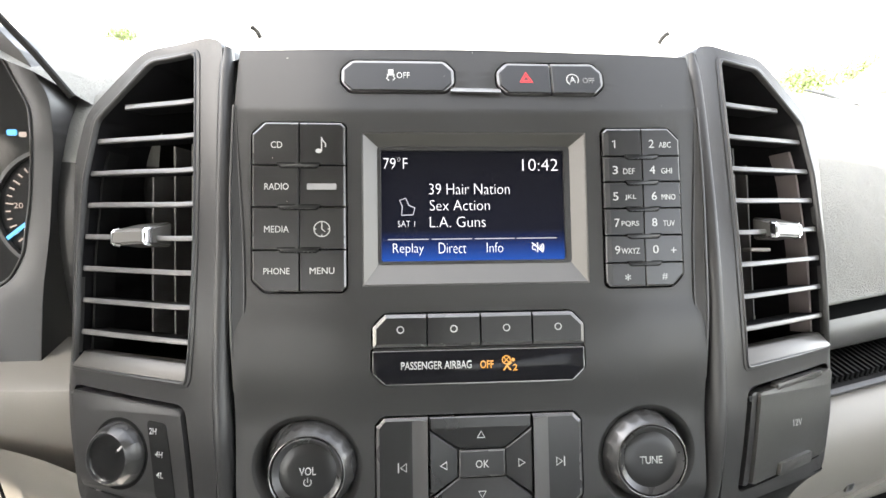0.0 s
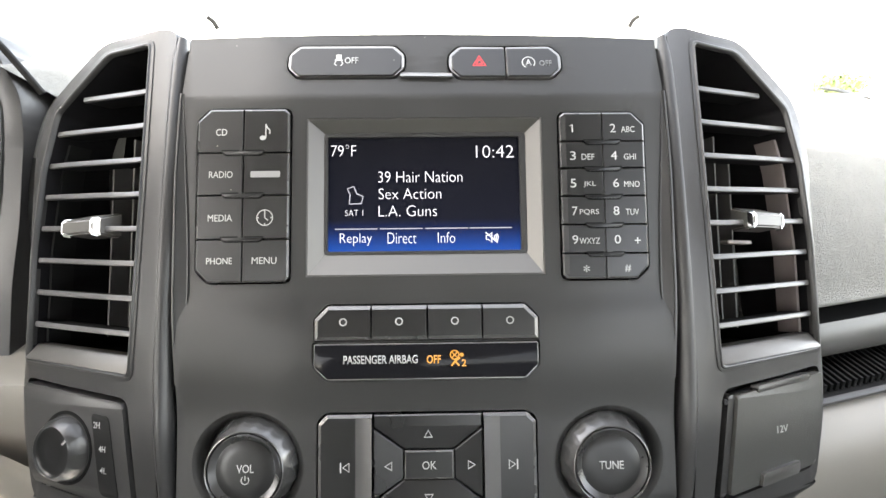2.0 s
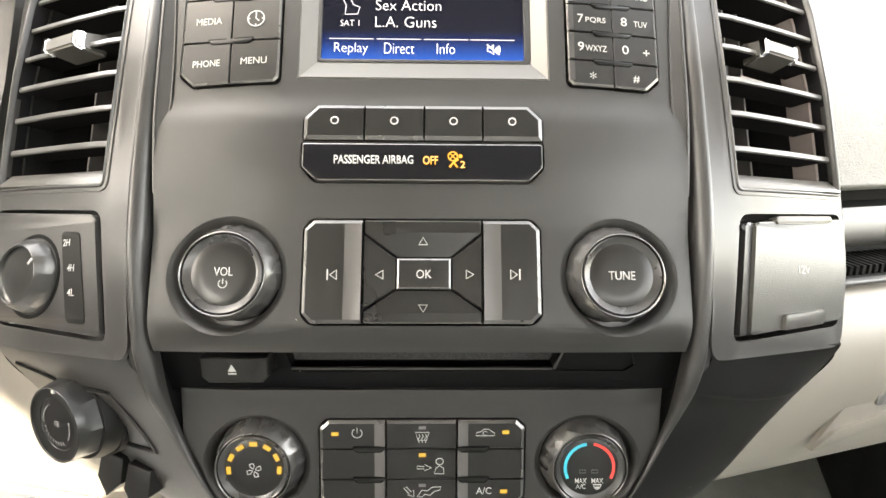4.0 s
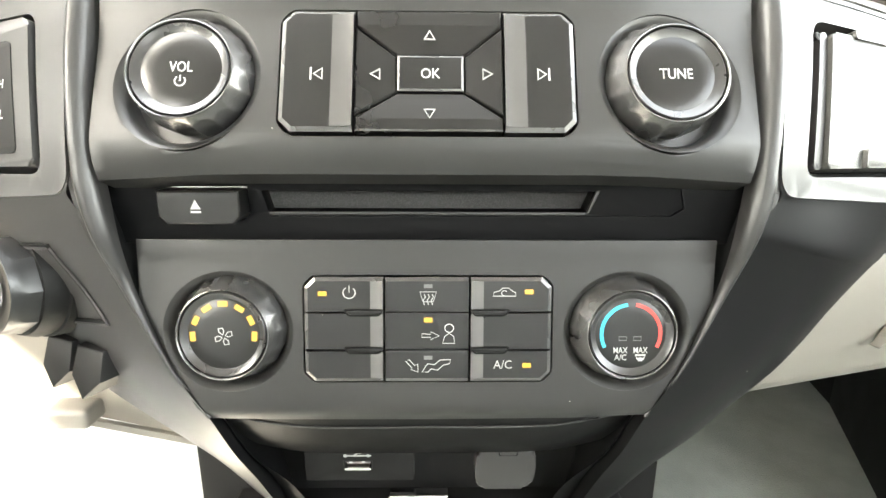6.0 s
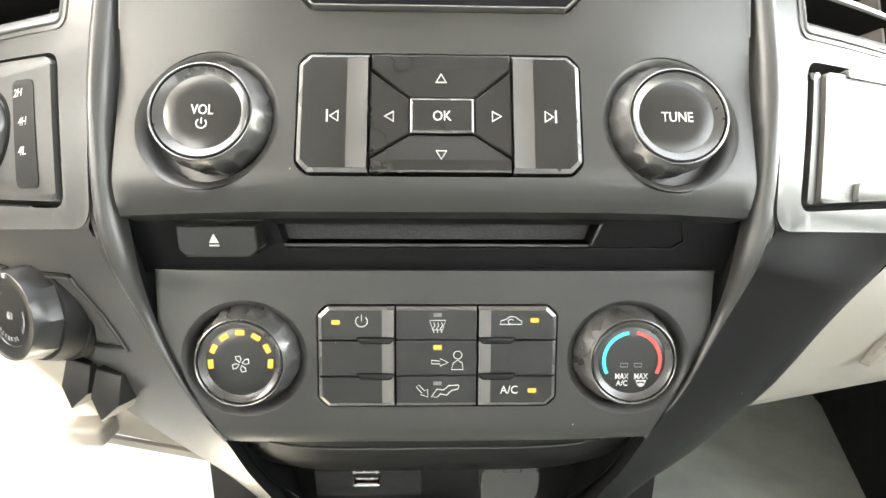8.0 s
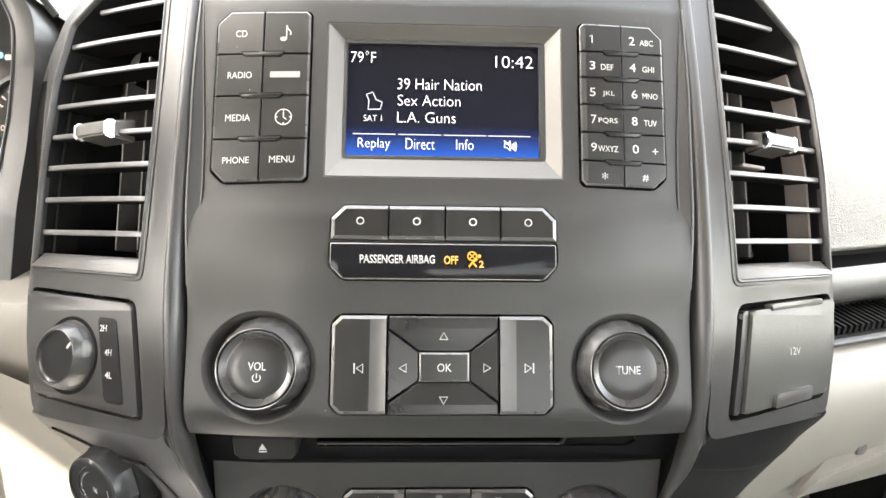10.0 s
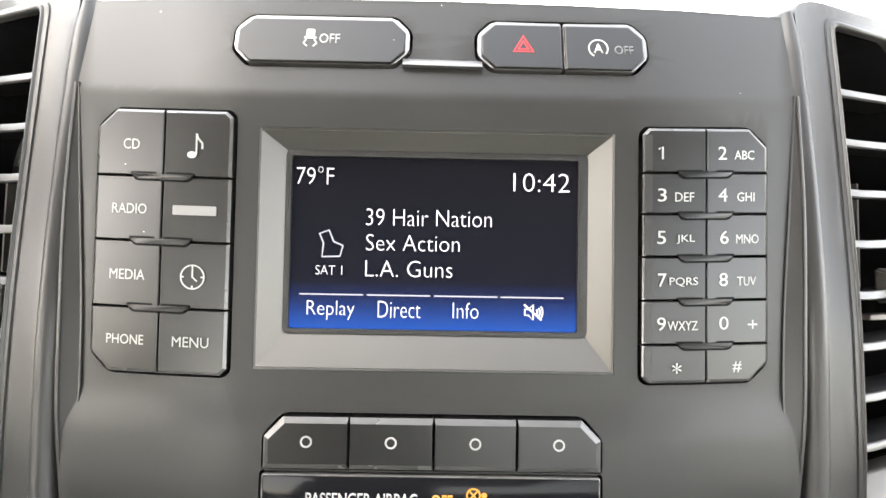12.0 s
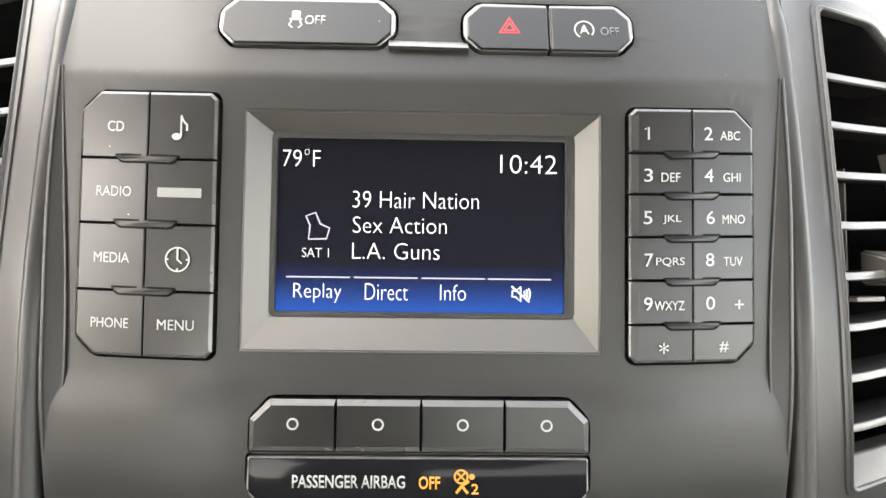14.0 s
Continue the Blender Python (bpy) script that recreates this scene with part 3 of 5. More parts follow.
# seek keys and the four-way pad
W6 = face_shape(0, -89)
for s, (u0, u1), cc in ((-1, (-51.2, -25.95), (4, 0, 0, 4)), (1, (26.05, 50.8), (0, 4, 4, 0))):
    b = button(radio, rect(u0, -111.0, u1, -66.6, cc), W6, 1.8, name="seek_key", group=seek_out, chamfer=1.5)
    a0, a1 = (u1 - 6.6, u1 - 0.3) if s < 0 else (u0 + 0.3, u0 + 6.6)
    part("trim_strip", ramp_strip(a0 - (1.2 if s < 0 else 0), a1 + (1.2 if s > 0 else 0), -109.4, -68.2, W6, W6 + 1.84, W6 + 2.7, s < 0), STRIP, b, "satin silver strip", 60)
    uc, vc = (-38.4, -90.4) if s < 0 else (39.5, -90.1)
    z0, z1 = W6 + TOPW, W6 + TOPW + 0.1
    legend(b, merged(ribbon([(uc + s * 1.2, vc), (uc - s * 1.7, vc + 2.0), (uc - s * 1.7, vc - 2.0)], 0.55, z0, z1, True), ribbon([(uc + s * 2.2, vc + 2.3), (uc + s * 2.2, vc - 2.3)], 0.6, z0, z1)))
ok_in = (-10.9, -96.3, 12.0, -83.3)
pad4 = (-25.4, -110.9, 25.6, -66.7)
g = 0.3
quads = {"up": [(ok_in[0], ok_in[3] + g), (ok_in[2], ok_in[3] + g), (pad4[2] - g, pad4[3] - 5.6), (pad4[2] - g, pad4[3]), (pad4[0] + g, pad4[3]), (pad4[0] + g, pad4[3] - 5.6)],
         "down": [(pad4[0] + g, pad4[1]), (pad4[2] - g, pad4[1]), (pad4[2] - g, pad4[1] + 4.6), (ok_in[2], ok_in[1] - g), (ok_in[0], ok_in[1] - g), (pad4[0] + g, pad4[1] + 4.6)],
         "left": [(pad4[0], pad4[1] + 5.6), (ok_in[0] - g, ok_in[1]), (ok_in[0] - g, ok_in[3]), (pad4[0], pad4[3] - 6.4)],
         "right": [(ok_in[2] + g, ok_in[1]), (pad4[2], pad4[1] + 5.6), (pad4[2], pad4[3] - 6.4), (ok_in[2] + g, ok_in[3])]}
tri = {"up": (0.2, -76.2, 90), "down": (0.3, -104.2, 270), "left": (-18.0, -90.3, 180), "right": (19.8, -90.1, 0)}
for k, pts in quads.items():
    inner = [min(abs(u - a) for a in (ok_in[0], ok_in[2])) < 1 and ok_in[1] - 1 < v < ok_in[3] + 1 for u, v in pts]
    b = part("arrow_key", arrow_cap(pts, inner, W6), KEY, radio, smooth=4)
    b.data.materials.append(EDGE_GLINT)
    uc, vc, a = tri[k]
    z = W6 + 2.0
    legend(b, ribbon([(uc + 2.1 * math.cos(radians(a + d)), vc + 2.1 * math.sin(radians(a + d))) for d in (0, 120, 240)], 0.5, z - 1.2, z, True))
b = button(radio, rect(*ok_in), W6, 1.7, name="ok_key", group=rect(*ok_in), chamfer=0.75)
legend(b, letters("OK", 0.6, -90.0, 6.6, 3.7, W6 + 1.73, weight=0.0))

# keys along the head
W7 = face_shape(0, 104.7)


def head_key(pts, cc_pts, name="head_key"):
    b = button(radio, pts, W7, 1.0, 0.5, SATIN, "black key with a bright bevelled rim", name)
    part("key_cap", prism(cc_pts, W7 + 0.5, W7 + 1.9, 0.5), KEY, b, smooth=20)
    return b


z0, z1 = W7 + 1.92, W7 + 2.02
b = head_key(off_out, rect(-65.9, 96.7, -11.3, 112.5, (4.4, 4.4, 4.4, 4.4)), "traction_key")
legend(b, letters("OFF", -36.0, 105.2, 6.7, 3.5, z0, weight=0.006))
legend(b, merged(prism(rounded(rect(-43.7, 105.6, -40.9, 108.6), 0.6), z0, z1), ribbon([(-44.3, 105.4), (-40.3, 105.4)], 0.7, z0, z1), ribbon([(-43.6, 104.8), (-44.4, 103.4), (-43.2, 102.2)], 0.55, z0, z1), ribbon([(-41.0, 104.8), (-40.2, 103.4), (-41.3, 102.2)], 0.55, z0, z1)))
b = head_key(rect(12.4, 95.6, 40.3, 113.2, (5, 0, 0, 5)), rect(13.7, 95.9, 40.1, 111.9, (4.4, 0, 0, 4.4)), "hazard_key")
legend(b, merged(*[ribbon([(27.4 + r * math.cos(radians(90 + d)), 103.8 + r * math.sin(radians(90 + d))) for d in (0, 120, 240)], 0.8, z0, z1, True) for r in (3.7, 1.9)]), RED)
b = head_key(rect(40.8, 95.6, 68.2, 113.2, (0, 5, 5, 0)), rect(41.0, 95.9, 66.9, 111.9, (0, 4.4, 4.4, 0)), "stop_start_key")
legend(b, merged(ribbon(circle(51.9, 103.6, 3.1, 36, -40, 250), 0.5, z0, z1), letters("A", 51.9, 103.6, 3.2, 3.4, z0, 0.1, 0.02)))
legend(b, letters("OFF", 60.3, 103.1, 6.2, 3.2, z0, weight=0.01), DIM)
part("ledge", prism([(-12, 96.2), (14, 95.8), (14, 98.8), (-12, 99.2)], -6, W7 + 1.6, 0.3, [W7 + 2.4, W7 + 2.4, W7 + 0.4, W7 + 0.4]), SATIN, radio)

for ob in radio.children_recursive:
    chain = ob.name + ob.parent.name
    if any(k in chain for k in ("traction_key", "hazard_key", "stop_start_key", "ledge")):
        for vert in ob.data.vertices:
            vert.co.z -= (vert.co.y - 104.7 * MM) * HEAD_LEAN

# display: sloped surround, recessed screen
frame_in = [(-49.2, 9.2), (49.2, 9.2), (49.2, 68.6), (-49.2, 68.6)]
bm = bmesh.new()
ring_a = [bm.verts.new((u * MM, v * MM, -0.0003)) for u, v in grown(disp_out, -0.02)]
ring_b = [bm.verts.new((u * MM, v * MM, 0.0003)) for u, v in grown(disp_out, -0.5)]
ring_c = [bm.verts.new((u * MM, v * MM, -0.0054)) for u, v in frame_in]
ring_d = [bm.verts.new((u * MM, v * MM, -0.0075)) for u, v in grown(frame_in, -0.2)]
for a, c in ((ring_a, ring_b), (ring_b, ring_c), (ring_c, ring_d)):
    for i in range(4):
        bm.faces.new((a[i], a[(i + 1) % 4], c[(i + 1) % 4], c[i]))
bmesh.ops.bevel(bm, geom=[e for e in bm.edges if {e.verts[0], e.verts[1]} <= set(ring_b)], offset=0.0004, segments=2, affect="EDGES")
display = part("display", bm, BEZEL, radio, "recessed colour display in a sloped satin grey surround", 25)
part("screen_border", plate(rounded(grown(frame_in, 0.5), 2.2, 5), [rounded(rect(-48.0, 10.4, 46.6, 67.0), 1.2)], 2.2, 0.7, base=-4.8), BORDER, display, "grained dark border round the screen", 50)
part("screen", prism(rect(-48.8, 9.8, 47.2, 67.8), -9, -6.6), LCD, display, "dark display with a blue glow at its lower edge", 0)
ZD = -6.57
DS = 0.979


def shown(bm, material=None):
    for vert in bm.verts:
        vert.co.x, vert.co.y = 0.005 + (vert.co.x - 0.005) * DS, -0.0058 + (vert.co.y + 0.0058) * DS
    return part("readout", bm, material or LCDTEXT, display, smooth=0)


shown(letters("79\u00b0F", -41.5, 62.3, 12.6, 6.0, ZD, 0.02, -0.016))
shown(letters("10:42", 35.4, 61.2, 19.2, 6.4, ZD, 0.02, -0.016))
shown(letters("39 Hair Nation", -2.7, 48.5, 42.6, 5.7, ZD, 0.02, -0.016))
shown(letters("Sex Action", -8.0, 39.9, 31.6, 5.5, ZD, 0.02, -0.016))
shown(letters("L.A. Guns", -9.2, 31.1, 29.4, 5.5, ZD, 0.02, -0.016))
shown(letters("SAT 1", -36.2, 30.3, 9.0, 3.1, ZD, 0.02, -0.016))
shown(merged(ribbon([(-39.6, 42.6), (-36.4, 43.8), (-34.8, 40.0), (-31.6, 38.6), (-32.6, 35.0), (-38.6, 34.8), (-38.2, 39.4)], 0.55, ZD, ZD + 0.02, True)), LCDDIM)
for uc in (-35.2, -12.5, 10.2, 32.6):
    shown(prism(rect(uc - 10.7, 21.9, uc + 10.7, 22.35), ZD, ZD + 0.02), LCDDIM)
shown(letters("Replay", -35.3, 16.8, 16.0, 6.4, ZD, 0.02, -0.016))
shown(letters("Direct", -12.2, 17.4, 14.4, 5.6, ZD, 0.02, -0.016))
shown(letters("Info", 10.2, 17.4, 8.7, 5.3, ZD, 0.02, -0.016))
mute = [ribbon([(30.2, 18.2), (31.4, 18.2), (33.0, 19.8), (33.0, 14.6), (31.4, 16.2), (30.2, 16.2)], 0.5, ZD, ZD + 0.02, True), ribbon([(29.9, 19.8), (35.9, 14.6)], 0.6, ZD, ZD + 0.02)]
mute += [ribbon(circle(32.6, 17.2, r, 10, -42, 42), 0.5, ZD, ZD + 0.02) for r in (1.8, 2.7, 3.6)]
shown(merged(*mute))


# knobs
def knob_body(r_base, r_top, w0, w1, n=144, flutes=18, deep=0.034):
    """A turned knob with shallow scallops round its flank."""
    def wave(i, k):
        depth = {2: 0.4, 3: 0.9, 4: 1.0, 5: 1.0, 6: 0.9, 7: 0.5}.get(k, 0.0)
        ph = (i % (n // flutes)) / (n // flutes)
        return 1.0 - deep * depth * math.sin(math.pi * ph) ** 0.7
    h = w1 - w0
    prof = [(r_base - 0.6, w0 - 2), (r_base, w0), (r_base, w0 + 0.16 * h), (r_base - 0.1, w0 + 0.24 * h), (r_base - 0.3, w0 + 0.36 * h), (r_base - 0.6, w0 + 0.50 * h),
            (r_base - 1.2, w0 + 0.63 * h)]
    reach_ = r_base - 1.2 - r_top
    prof += [(r_top + 0.66 * reach_, w0 + 0.76 * h), (r_top + 0.32 * reach_, w0 + 0.87 * h), (r_top + 0.08 * reach_, w0 + 0.95 * h), (r_top, w1 - 0.15), (r_top - 0.3, w1), (r_top - 0.6, w1 - 0.3), (r_top - 0.7, w1 - 1.3)]
    return lathe(prof, n, wave=wave)


def knob(parent, at, w0, w1, name, label, r_base=22.0, r_top=17.4, face_r=12.6, dish=1.9):
    """A knob part of a panel: fluted body, satin ring, flat cap; returns the cap's height and the knob."""
    bm = knob_body(r_base, r_top, w0, w1)
    bmesh.ops.translate(bm, verts=bm.verts[:], vec=(at[0] * MM, at[1] * MM, 0))
    k = part(name, bm, KNOB, parent, label, 22)
    part("groove", lathe([(r_top - 0.6, w1 - 1.1), (r_top - 1.5, w1 - 1.1)], 72, *at), SHADE_GAP, k, "black groove inside the rim")
    part("ring", lathe([(r_top - 1.3, w1 - 1.3), (r_top - 1.35, w1 - 0.5), (r_top - 1.6, w1 - 0.3), (face_r + 1.4, w1 - dish * 0.66), (face_r, w1 - dish)], 72, *at), RINGMAT, k, "dark satin dished ring")
    part("cap", lathe([(face_r + 0.05, w1 - dish - 0.6), (face_r, w1 - dish), (face_r - 0.3, w1 - dish + 0.15), (face_r * 0.6, w1 - dish + 0.25), (0, w1 - dish + 0.3)], 72, *at), KEY, k)
    return w1 - dish + 0.32, k


RINGMAT = plastic("dark_gloss_ring", (0.018, 0.0176, 0.0172), 0.27, 3500, 0.03, 0.05, spec=0.6)
SATIN2 = plastic("satin_dark_ring", (0.085, 0.083, 0.08), 0.30, 3500, 0.05, 0.05, metal=0.4)


def well(parent, at, w, r=WELL, depth=8.5):
    prof = [(r + 0.05, w - 0.6), (r, w - 0.1), (r - 0.6, w - 0.35), (r - 2.0, w - 1.5), (r - 3.3, w - 3.4), (r - 3.9, w - 5.5), (r - 4.2, w - depth), (r - 9, w - depth), (0, w - depth)]
    part("knob_well", lathe(prof, 64, *at), CHARCOAL, parent)


wk = face_shape(0, -90)
for at, text, size, nm in ((VOL_AT, "VOL", (7.8, 3.7), "volume_knob"), (TUNE_AT, "TUNE", (11.4, 3.7), "tune_knob")):
    well(radio, at, wk, WELL, 9.5)
    top, k = knob(radio, at, wk - 9.0, wk + 5.3, nm, "glossy dark plastic knob with fluted sides", 21.8, 18.0, 13.6, 1.7)
    legend(k, letters(text, at[0], at[1] + (0.8 if text == "VOL" else -0.2), *size, top, weight=0.002))
    if text == "VOL":
        uc, vc = at[0], at[1] - 4.3
        legend(k, merged(ribbon(circle(uc, vc, 1.75, 28, 125, 415), 0.42, top, top + 0.1), ribbon([(uc, vc + 2.1), (uc, vc - 0.1)], 0.42, top, top + 0.1)))
    # knobs sheared upright and outward, so that their flanks fit the camera's view
    for ob in [k] + list(k.children):
        for vert in ob.data.vertices:
            vert.co.y -= 0.17 * (vert.co.z - (wk + 5.0) * MM)
            vert.co.x += math.copysign(0.20, at[0]) * (vert.co.z - (wk + 5.0) * MM)

# outer parts of the face bent back along camera rays to fit its view
def fall_back(a):
    return -0.2 * (a - 72.0) if a > 84 else -0.2 * max(a - 60.0, 0) ** 2 / 48.0


def bow_verts(verts):
    for vert in verts:
        u, v = vert.co.x / MM, vert.co.y / MM
        w = fall_back(abs(u))
        k = -w / 244.0
        vert.co = Vector(((u + (u - 5.0) * k) * MM, (v + max(v + 5.8, 0.0) * k) * MM, vert.co.z + w * MM))


for ob in radio.children_recursive:
    if ob.parent is not display and ob is not display and "knob" not in (ob.name + ob.parent.name).replace("knob_well", ""):
        bow_verts(ob.data.vertices)

# ---- CD slot band under the radio ----
cd = thing("cd_player_slot", BAND, "dark recessed disc slot band with an eject key", "disc slot")
LO, HI = 1207.0 - 1170, 1244.0 - 1170
slot = rounded([(-65, 56.6), (-63, 48.4), (62, 48.4), (65, 56.6)], 0.8)
bm = plate([(-124, LO - 2), (124, LO - 2), (124, HI - 1), (-124, HI - 1)], [slot, grown(rect(-101.5, 44.8, -71.0, 57.4, (3, 3, 0, 0)), 0.6)], 6.0, 0.4,
           [("v", c) for c in (62, 66, 69, 71, 73)], lambda u, v: -9.5 + 0.10 * (v - LO))
part("band", bm, plastic("matte_black_bezel", (0.0035, 0.0035, 0.0038), 0.5, 2000, 0.2, 0.1, specks=60.0, spec=0.06), cd, "dark recessed plastic band")
part("slot_lip", merged(ribbon([(-62.5, 47.9), (61.5, 47.9)], 0.9, -9.2, -7.2), prism([(62, 48.3), (63.0, 48.3), (66.5, 57.0), (65.2, 57.0)], -9, -6.5, 0.2)), TRIM, cd)
part("slot_flap", prism(slot, -28, -16), FELT, cd, "fuzzy black felt inside the disc slot")
part("slot_throat", plate(grown(slot, 0.5), [slot], 14.0, 0, base=-9.0), BLACK, cd)
ej = part("eject_key", prism(rect(-101.5, 44.8, -71.0, 57.4, (3, 3, 0, 0)), -16, 0.4, 0.6, seg=1), KEY, cd)
legend(ej, merged(prism([(-89.2, 50.6), (-85.4, 50.6), (-87.3, 54.2)], 0.42, 0.5), prism(rect(-89.2, 49.2, -85.4, 49.9), 0.42, 0.5)))
part("line_mould", ribbon([(66, 60.4), (98, 60.4), (101, 50), (96, 46.6), (-62, 46.2)], 0.7, -9.0, -6.9), SHADED_TRIM, cd)

# ---- climate panel ----
climate = thing("climate_panel", CLIM, "charcoal climate control panel with nine keys and two knobs", "climate control")
FAN_AT, TMP_AT = (-80.3, 1.0), (80.0, 1.0)
cl_outline = [(-90, -38.0), (-60, -39.0), (0, -39.4), (60, -38.6), (90, -36.5), (104, -16), (116, 12), (116.5, 40), (-116.5, 40), (-116.5, 8), (-105, -16)]
grid_out = rect(-49.6, -20.2, 49.0, 24.4, (4, 4, 4, 4))


def cl_shape(u, v):
    return 0.4 * ease((v - 30) / 8) - 4.0 * max((-31 - v) / 8.0, 0) ** 2 - max(abs(u) - 90, 0) * 0.10


bm = plate(cl_outline, [rounded(grown(grid_out, 0.9), 1.8, 3), circle(*FAN_AT, 26.0, 48), circle(*TMP_AT, 26.0, 48)], 9.0, 0.8, [("v", c) for c in (36, 33, 30, -31, -33, -35, -36.5)] + [("u", c) for c in (-106, -98, -90, 90, 98, 106)], cl_shape)
part("faceplate", bm, CHARCOAL, climate, "fine-grained charcoal plastic faceplate")
part("backing", prism(rect(-100, -28, 100, 30), -12, -9.5), SHADE_GAP, climate)
cols, rws = [(-49.6, -18.2), (-17.6, 15.9), (16.5, 49.0)], [(24.4, 9.8), (9.3, -6.3), (-6.8, -20.2)]
corner = {(0, 0): (0, 0, 0, 4), (0, 2): (0, 0, 4, 0), (2, 0): (4, 0, 0, 0), (2, 2): (0, 4, 0, 0)}
T = 1.72
lamps = {(0, 0): (-42.3, 17.6), (0, 2): (39.8, 18.4), (1, 1): (-0.4, 6.4), (2, 2): (39.2, -13.2)}
for r in range(3):
    for c in range(3):
        (u0, u1), (v1, v0) = cols[c], rws[r]
        b = button(climate, rect(u0, v0, u1, v1, corner.get((r, c), (0, 0, 0, 0))), 0, 1.7, group=grid_out, chamfer=1.5)
        if c != 1:
            a0, a1 = (u1 - 5.2, u1 - 0.2) if c == 0 else (u0 + 0.2, u0 + 5.2)
            part("trim_strip", ramp_strip(a0, a1, v0 + (1.6 if r == 2 else 0.4), v1 - (1.6 if r == 0 else 0.4), 0.5, 1.74, 2.4, c == 0), SATIN2, b, "satin grey strip", 60)
        if (r, c) in lamps:
            p = lamps[(r, c)]
            part("lamp", prism(rect(p[0] - 1.7, p[1] - 0.95, p[0] + 1.7, p[1] + 0.95), T, T + 0.1), AMBER, b, "lit amber lamp", 0)
        elif c == 1:
            vc = 20.8 if r == 0 else -9.8
            part("lamp", prism(rect(-2.1, vc - 0.8, 1.3, vc + 0.8), T, T + 0.1), DIM, b, "unlit grey lamp", 0)
q = T + 0.1
kids = [o for o in climate.children if o.name.startswith("button")]
P = lambda i: kids[i]
legend(P(0), merged(ribbon(circle(-31.7, 18.0, 2.4, 28, 120, 420), 0.4, T, q), ribbon([(-31.7, 21.0), (-31.7, 18.0)], 0.32, T, q)))
legend(P(1), merged(ribbon([(-3.7, 18.4), (2.9, 18.4), (1.6, 14.2), (-2.4, 14.2)], 0.34, T, q, True), *[ribbon([(u, 17.4), (u + 0.5, 16.2), (u - 0.4, 14.8), (u + 0.1, 12.9)], 0.34, T, q) for u in (-2.0, -0.4, 1.2)]))
legend(P(2), merged(ribbon([(25.4, 16.6), (25.8, 18.2), (28.0, 18.8), (29.2, 20.0), (31.6, 20.0), (33.2, 18.7), (34.4, 18.0), (34.4, 16.6)], 0.34, T, q, True), ribbon(circle(29.9, 17.8, 1.1, 14, 30, 300), 0.32, T, q)))
legend(P(4), merged(ribbon([(-2.9, 0.6), (0.6, 0.2), (0.6, 1.4), (4.0, -0.4), (0.6, -2.0), (0.6, -1.0), (-2.9, -1.0)], 0.34, T, q, True), ribbon(circle(8.0, 2.9, 1.75, 20), 0.34, T, q, True),
                    ribbon([(5.4, -3.6), (6.2, -0.6), (8.0, 0.7), (9.8, -0.6), (10.2, -3.6)], 0.34, T, q, True)))
legend(P(7), merged(ribbon([(-9.3, -11.4), (-8.0, -10.6), (-5.8, -13.2), (-4.6, -12.4), (-4.4, -16.0), (-7.4, -14.8), (-6.8, -14.2)], 0.34, T, q, True),
                    ribbon([(-2.9, -16.0), (-0.6, -12.4), (2.2, -12.8), (4.4, -10.8), (8.6, -10.6), (8.2, -12.4), (5.6, -13.0), (3.4, -15.2), (0.8, -14.6), (-0.4, -16.0)], 0.34, T, q, True)))
legend(P(8), letters("A/C", 29.5, -12.8, 7.4, 3.6, T, weight=0.0))
for v in (9.55, -6.55):
    pill(climate, -33.6, -18.2, v + 0.1, 0.75, 1.9)
    pill(climate, 16.4, 31.8, v + 0.1, 0.75, 1.9)
for at, nm in ((FAN_AT, "fan_knob"), (TMP_AT, "temperature_knob")):
    well(climate, at, 0.0, 26.0, 7.5)
    top, k = knob(climate, at, -7.2, 6.2, nm, "glossy dark plastic knob with fluted sides", 21.7, 18.0, 14.0, 1.6)
    a, c = at
    if nm == "fan_knob":
        for deg in (184, 153, 122, 90, 58, 27, -4):
            d = radians(deg)
            cu, cv = a + 12.0 * math.cos(d), c + 12.0 * math.sin(d)
            tx, ty = -math.sin(d), math.cos(d)
            part("lamp", ribbon([(cu - tx * 1.9, cv - ty * 1.9), (cu + tx * 1.9, cv + ty * 1.9)], 2.1, top, top + 0.1), AMBER, k, "lit amber lamp", 0)
        petal = ((0.7, 0), (2.0, -34), (3.3, -24), (3.7, 4), (2.4, 16))
        blades = [ribbon([(a + r * math.cos(radians(d + 90 * i + 30)), c - 0.9 + r * math.sin(radians(d + 90 * i + 30))) for r, d in petal], 0.38, top, top + 0.1, True) for i in range(4)]
        legend(k, merged(*blades))
    else:
        part("cold_scale", ribbon(circle(a, c, 11.7, 26, 98, 212), 1.4, top, top + 0.1), CYAN, k, "blue cold scale", 0)
        part("hot_scale", ribbon(circle(a, c, 11.7, 26, 82, -32), 1.4, top, top + 0.1), WARM, k, "red hot scale", 0)
        legend(k, letters("MAX", a - 4.0, c - 6.6, 5.6, 2.4, top, weight=0.004))
        legend(k, letters("A/C", a - 4.0, c - 9.5, 4.8, 2.3, top, weight=0.004))
        legend(k, letters("MAX", a + 4.0, c - 6.6, 5.6, 2.4, top, weight=0.004))
        legend(k, merged(ribbon([(a + 2.0, c - 8.6), (a + 6.0, c - 8.6), (a + 5.2, c - 10.2), (a + 2.8, c - 10.2)], 0.6, top, top + 0.1, True), prism(rect(a + 3.2, c - 11, a + 4.8, c - 9.6), top, top + 0.1)))
        for du in (-3.2, 2.6):
            legend(k, ribbon(rect(a + du - 1.5, c - 2.7, a + du + 1.5, c - 1.2), 0.3, top, top + 0.05, True), DIM)

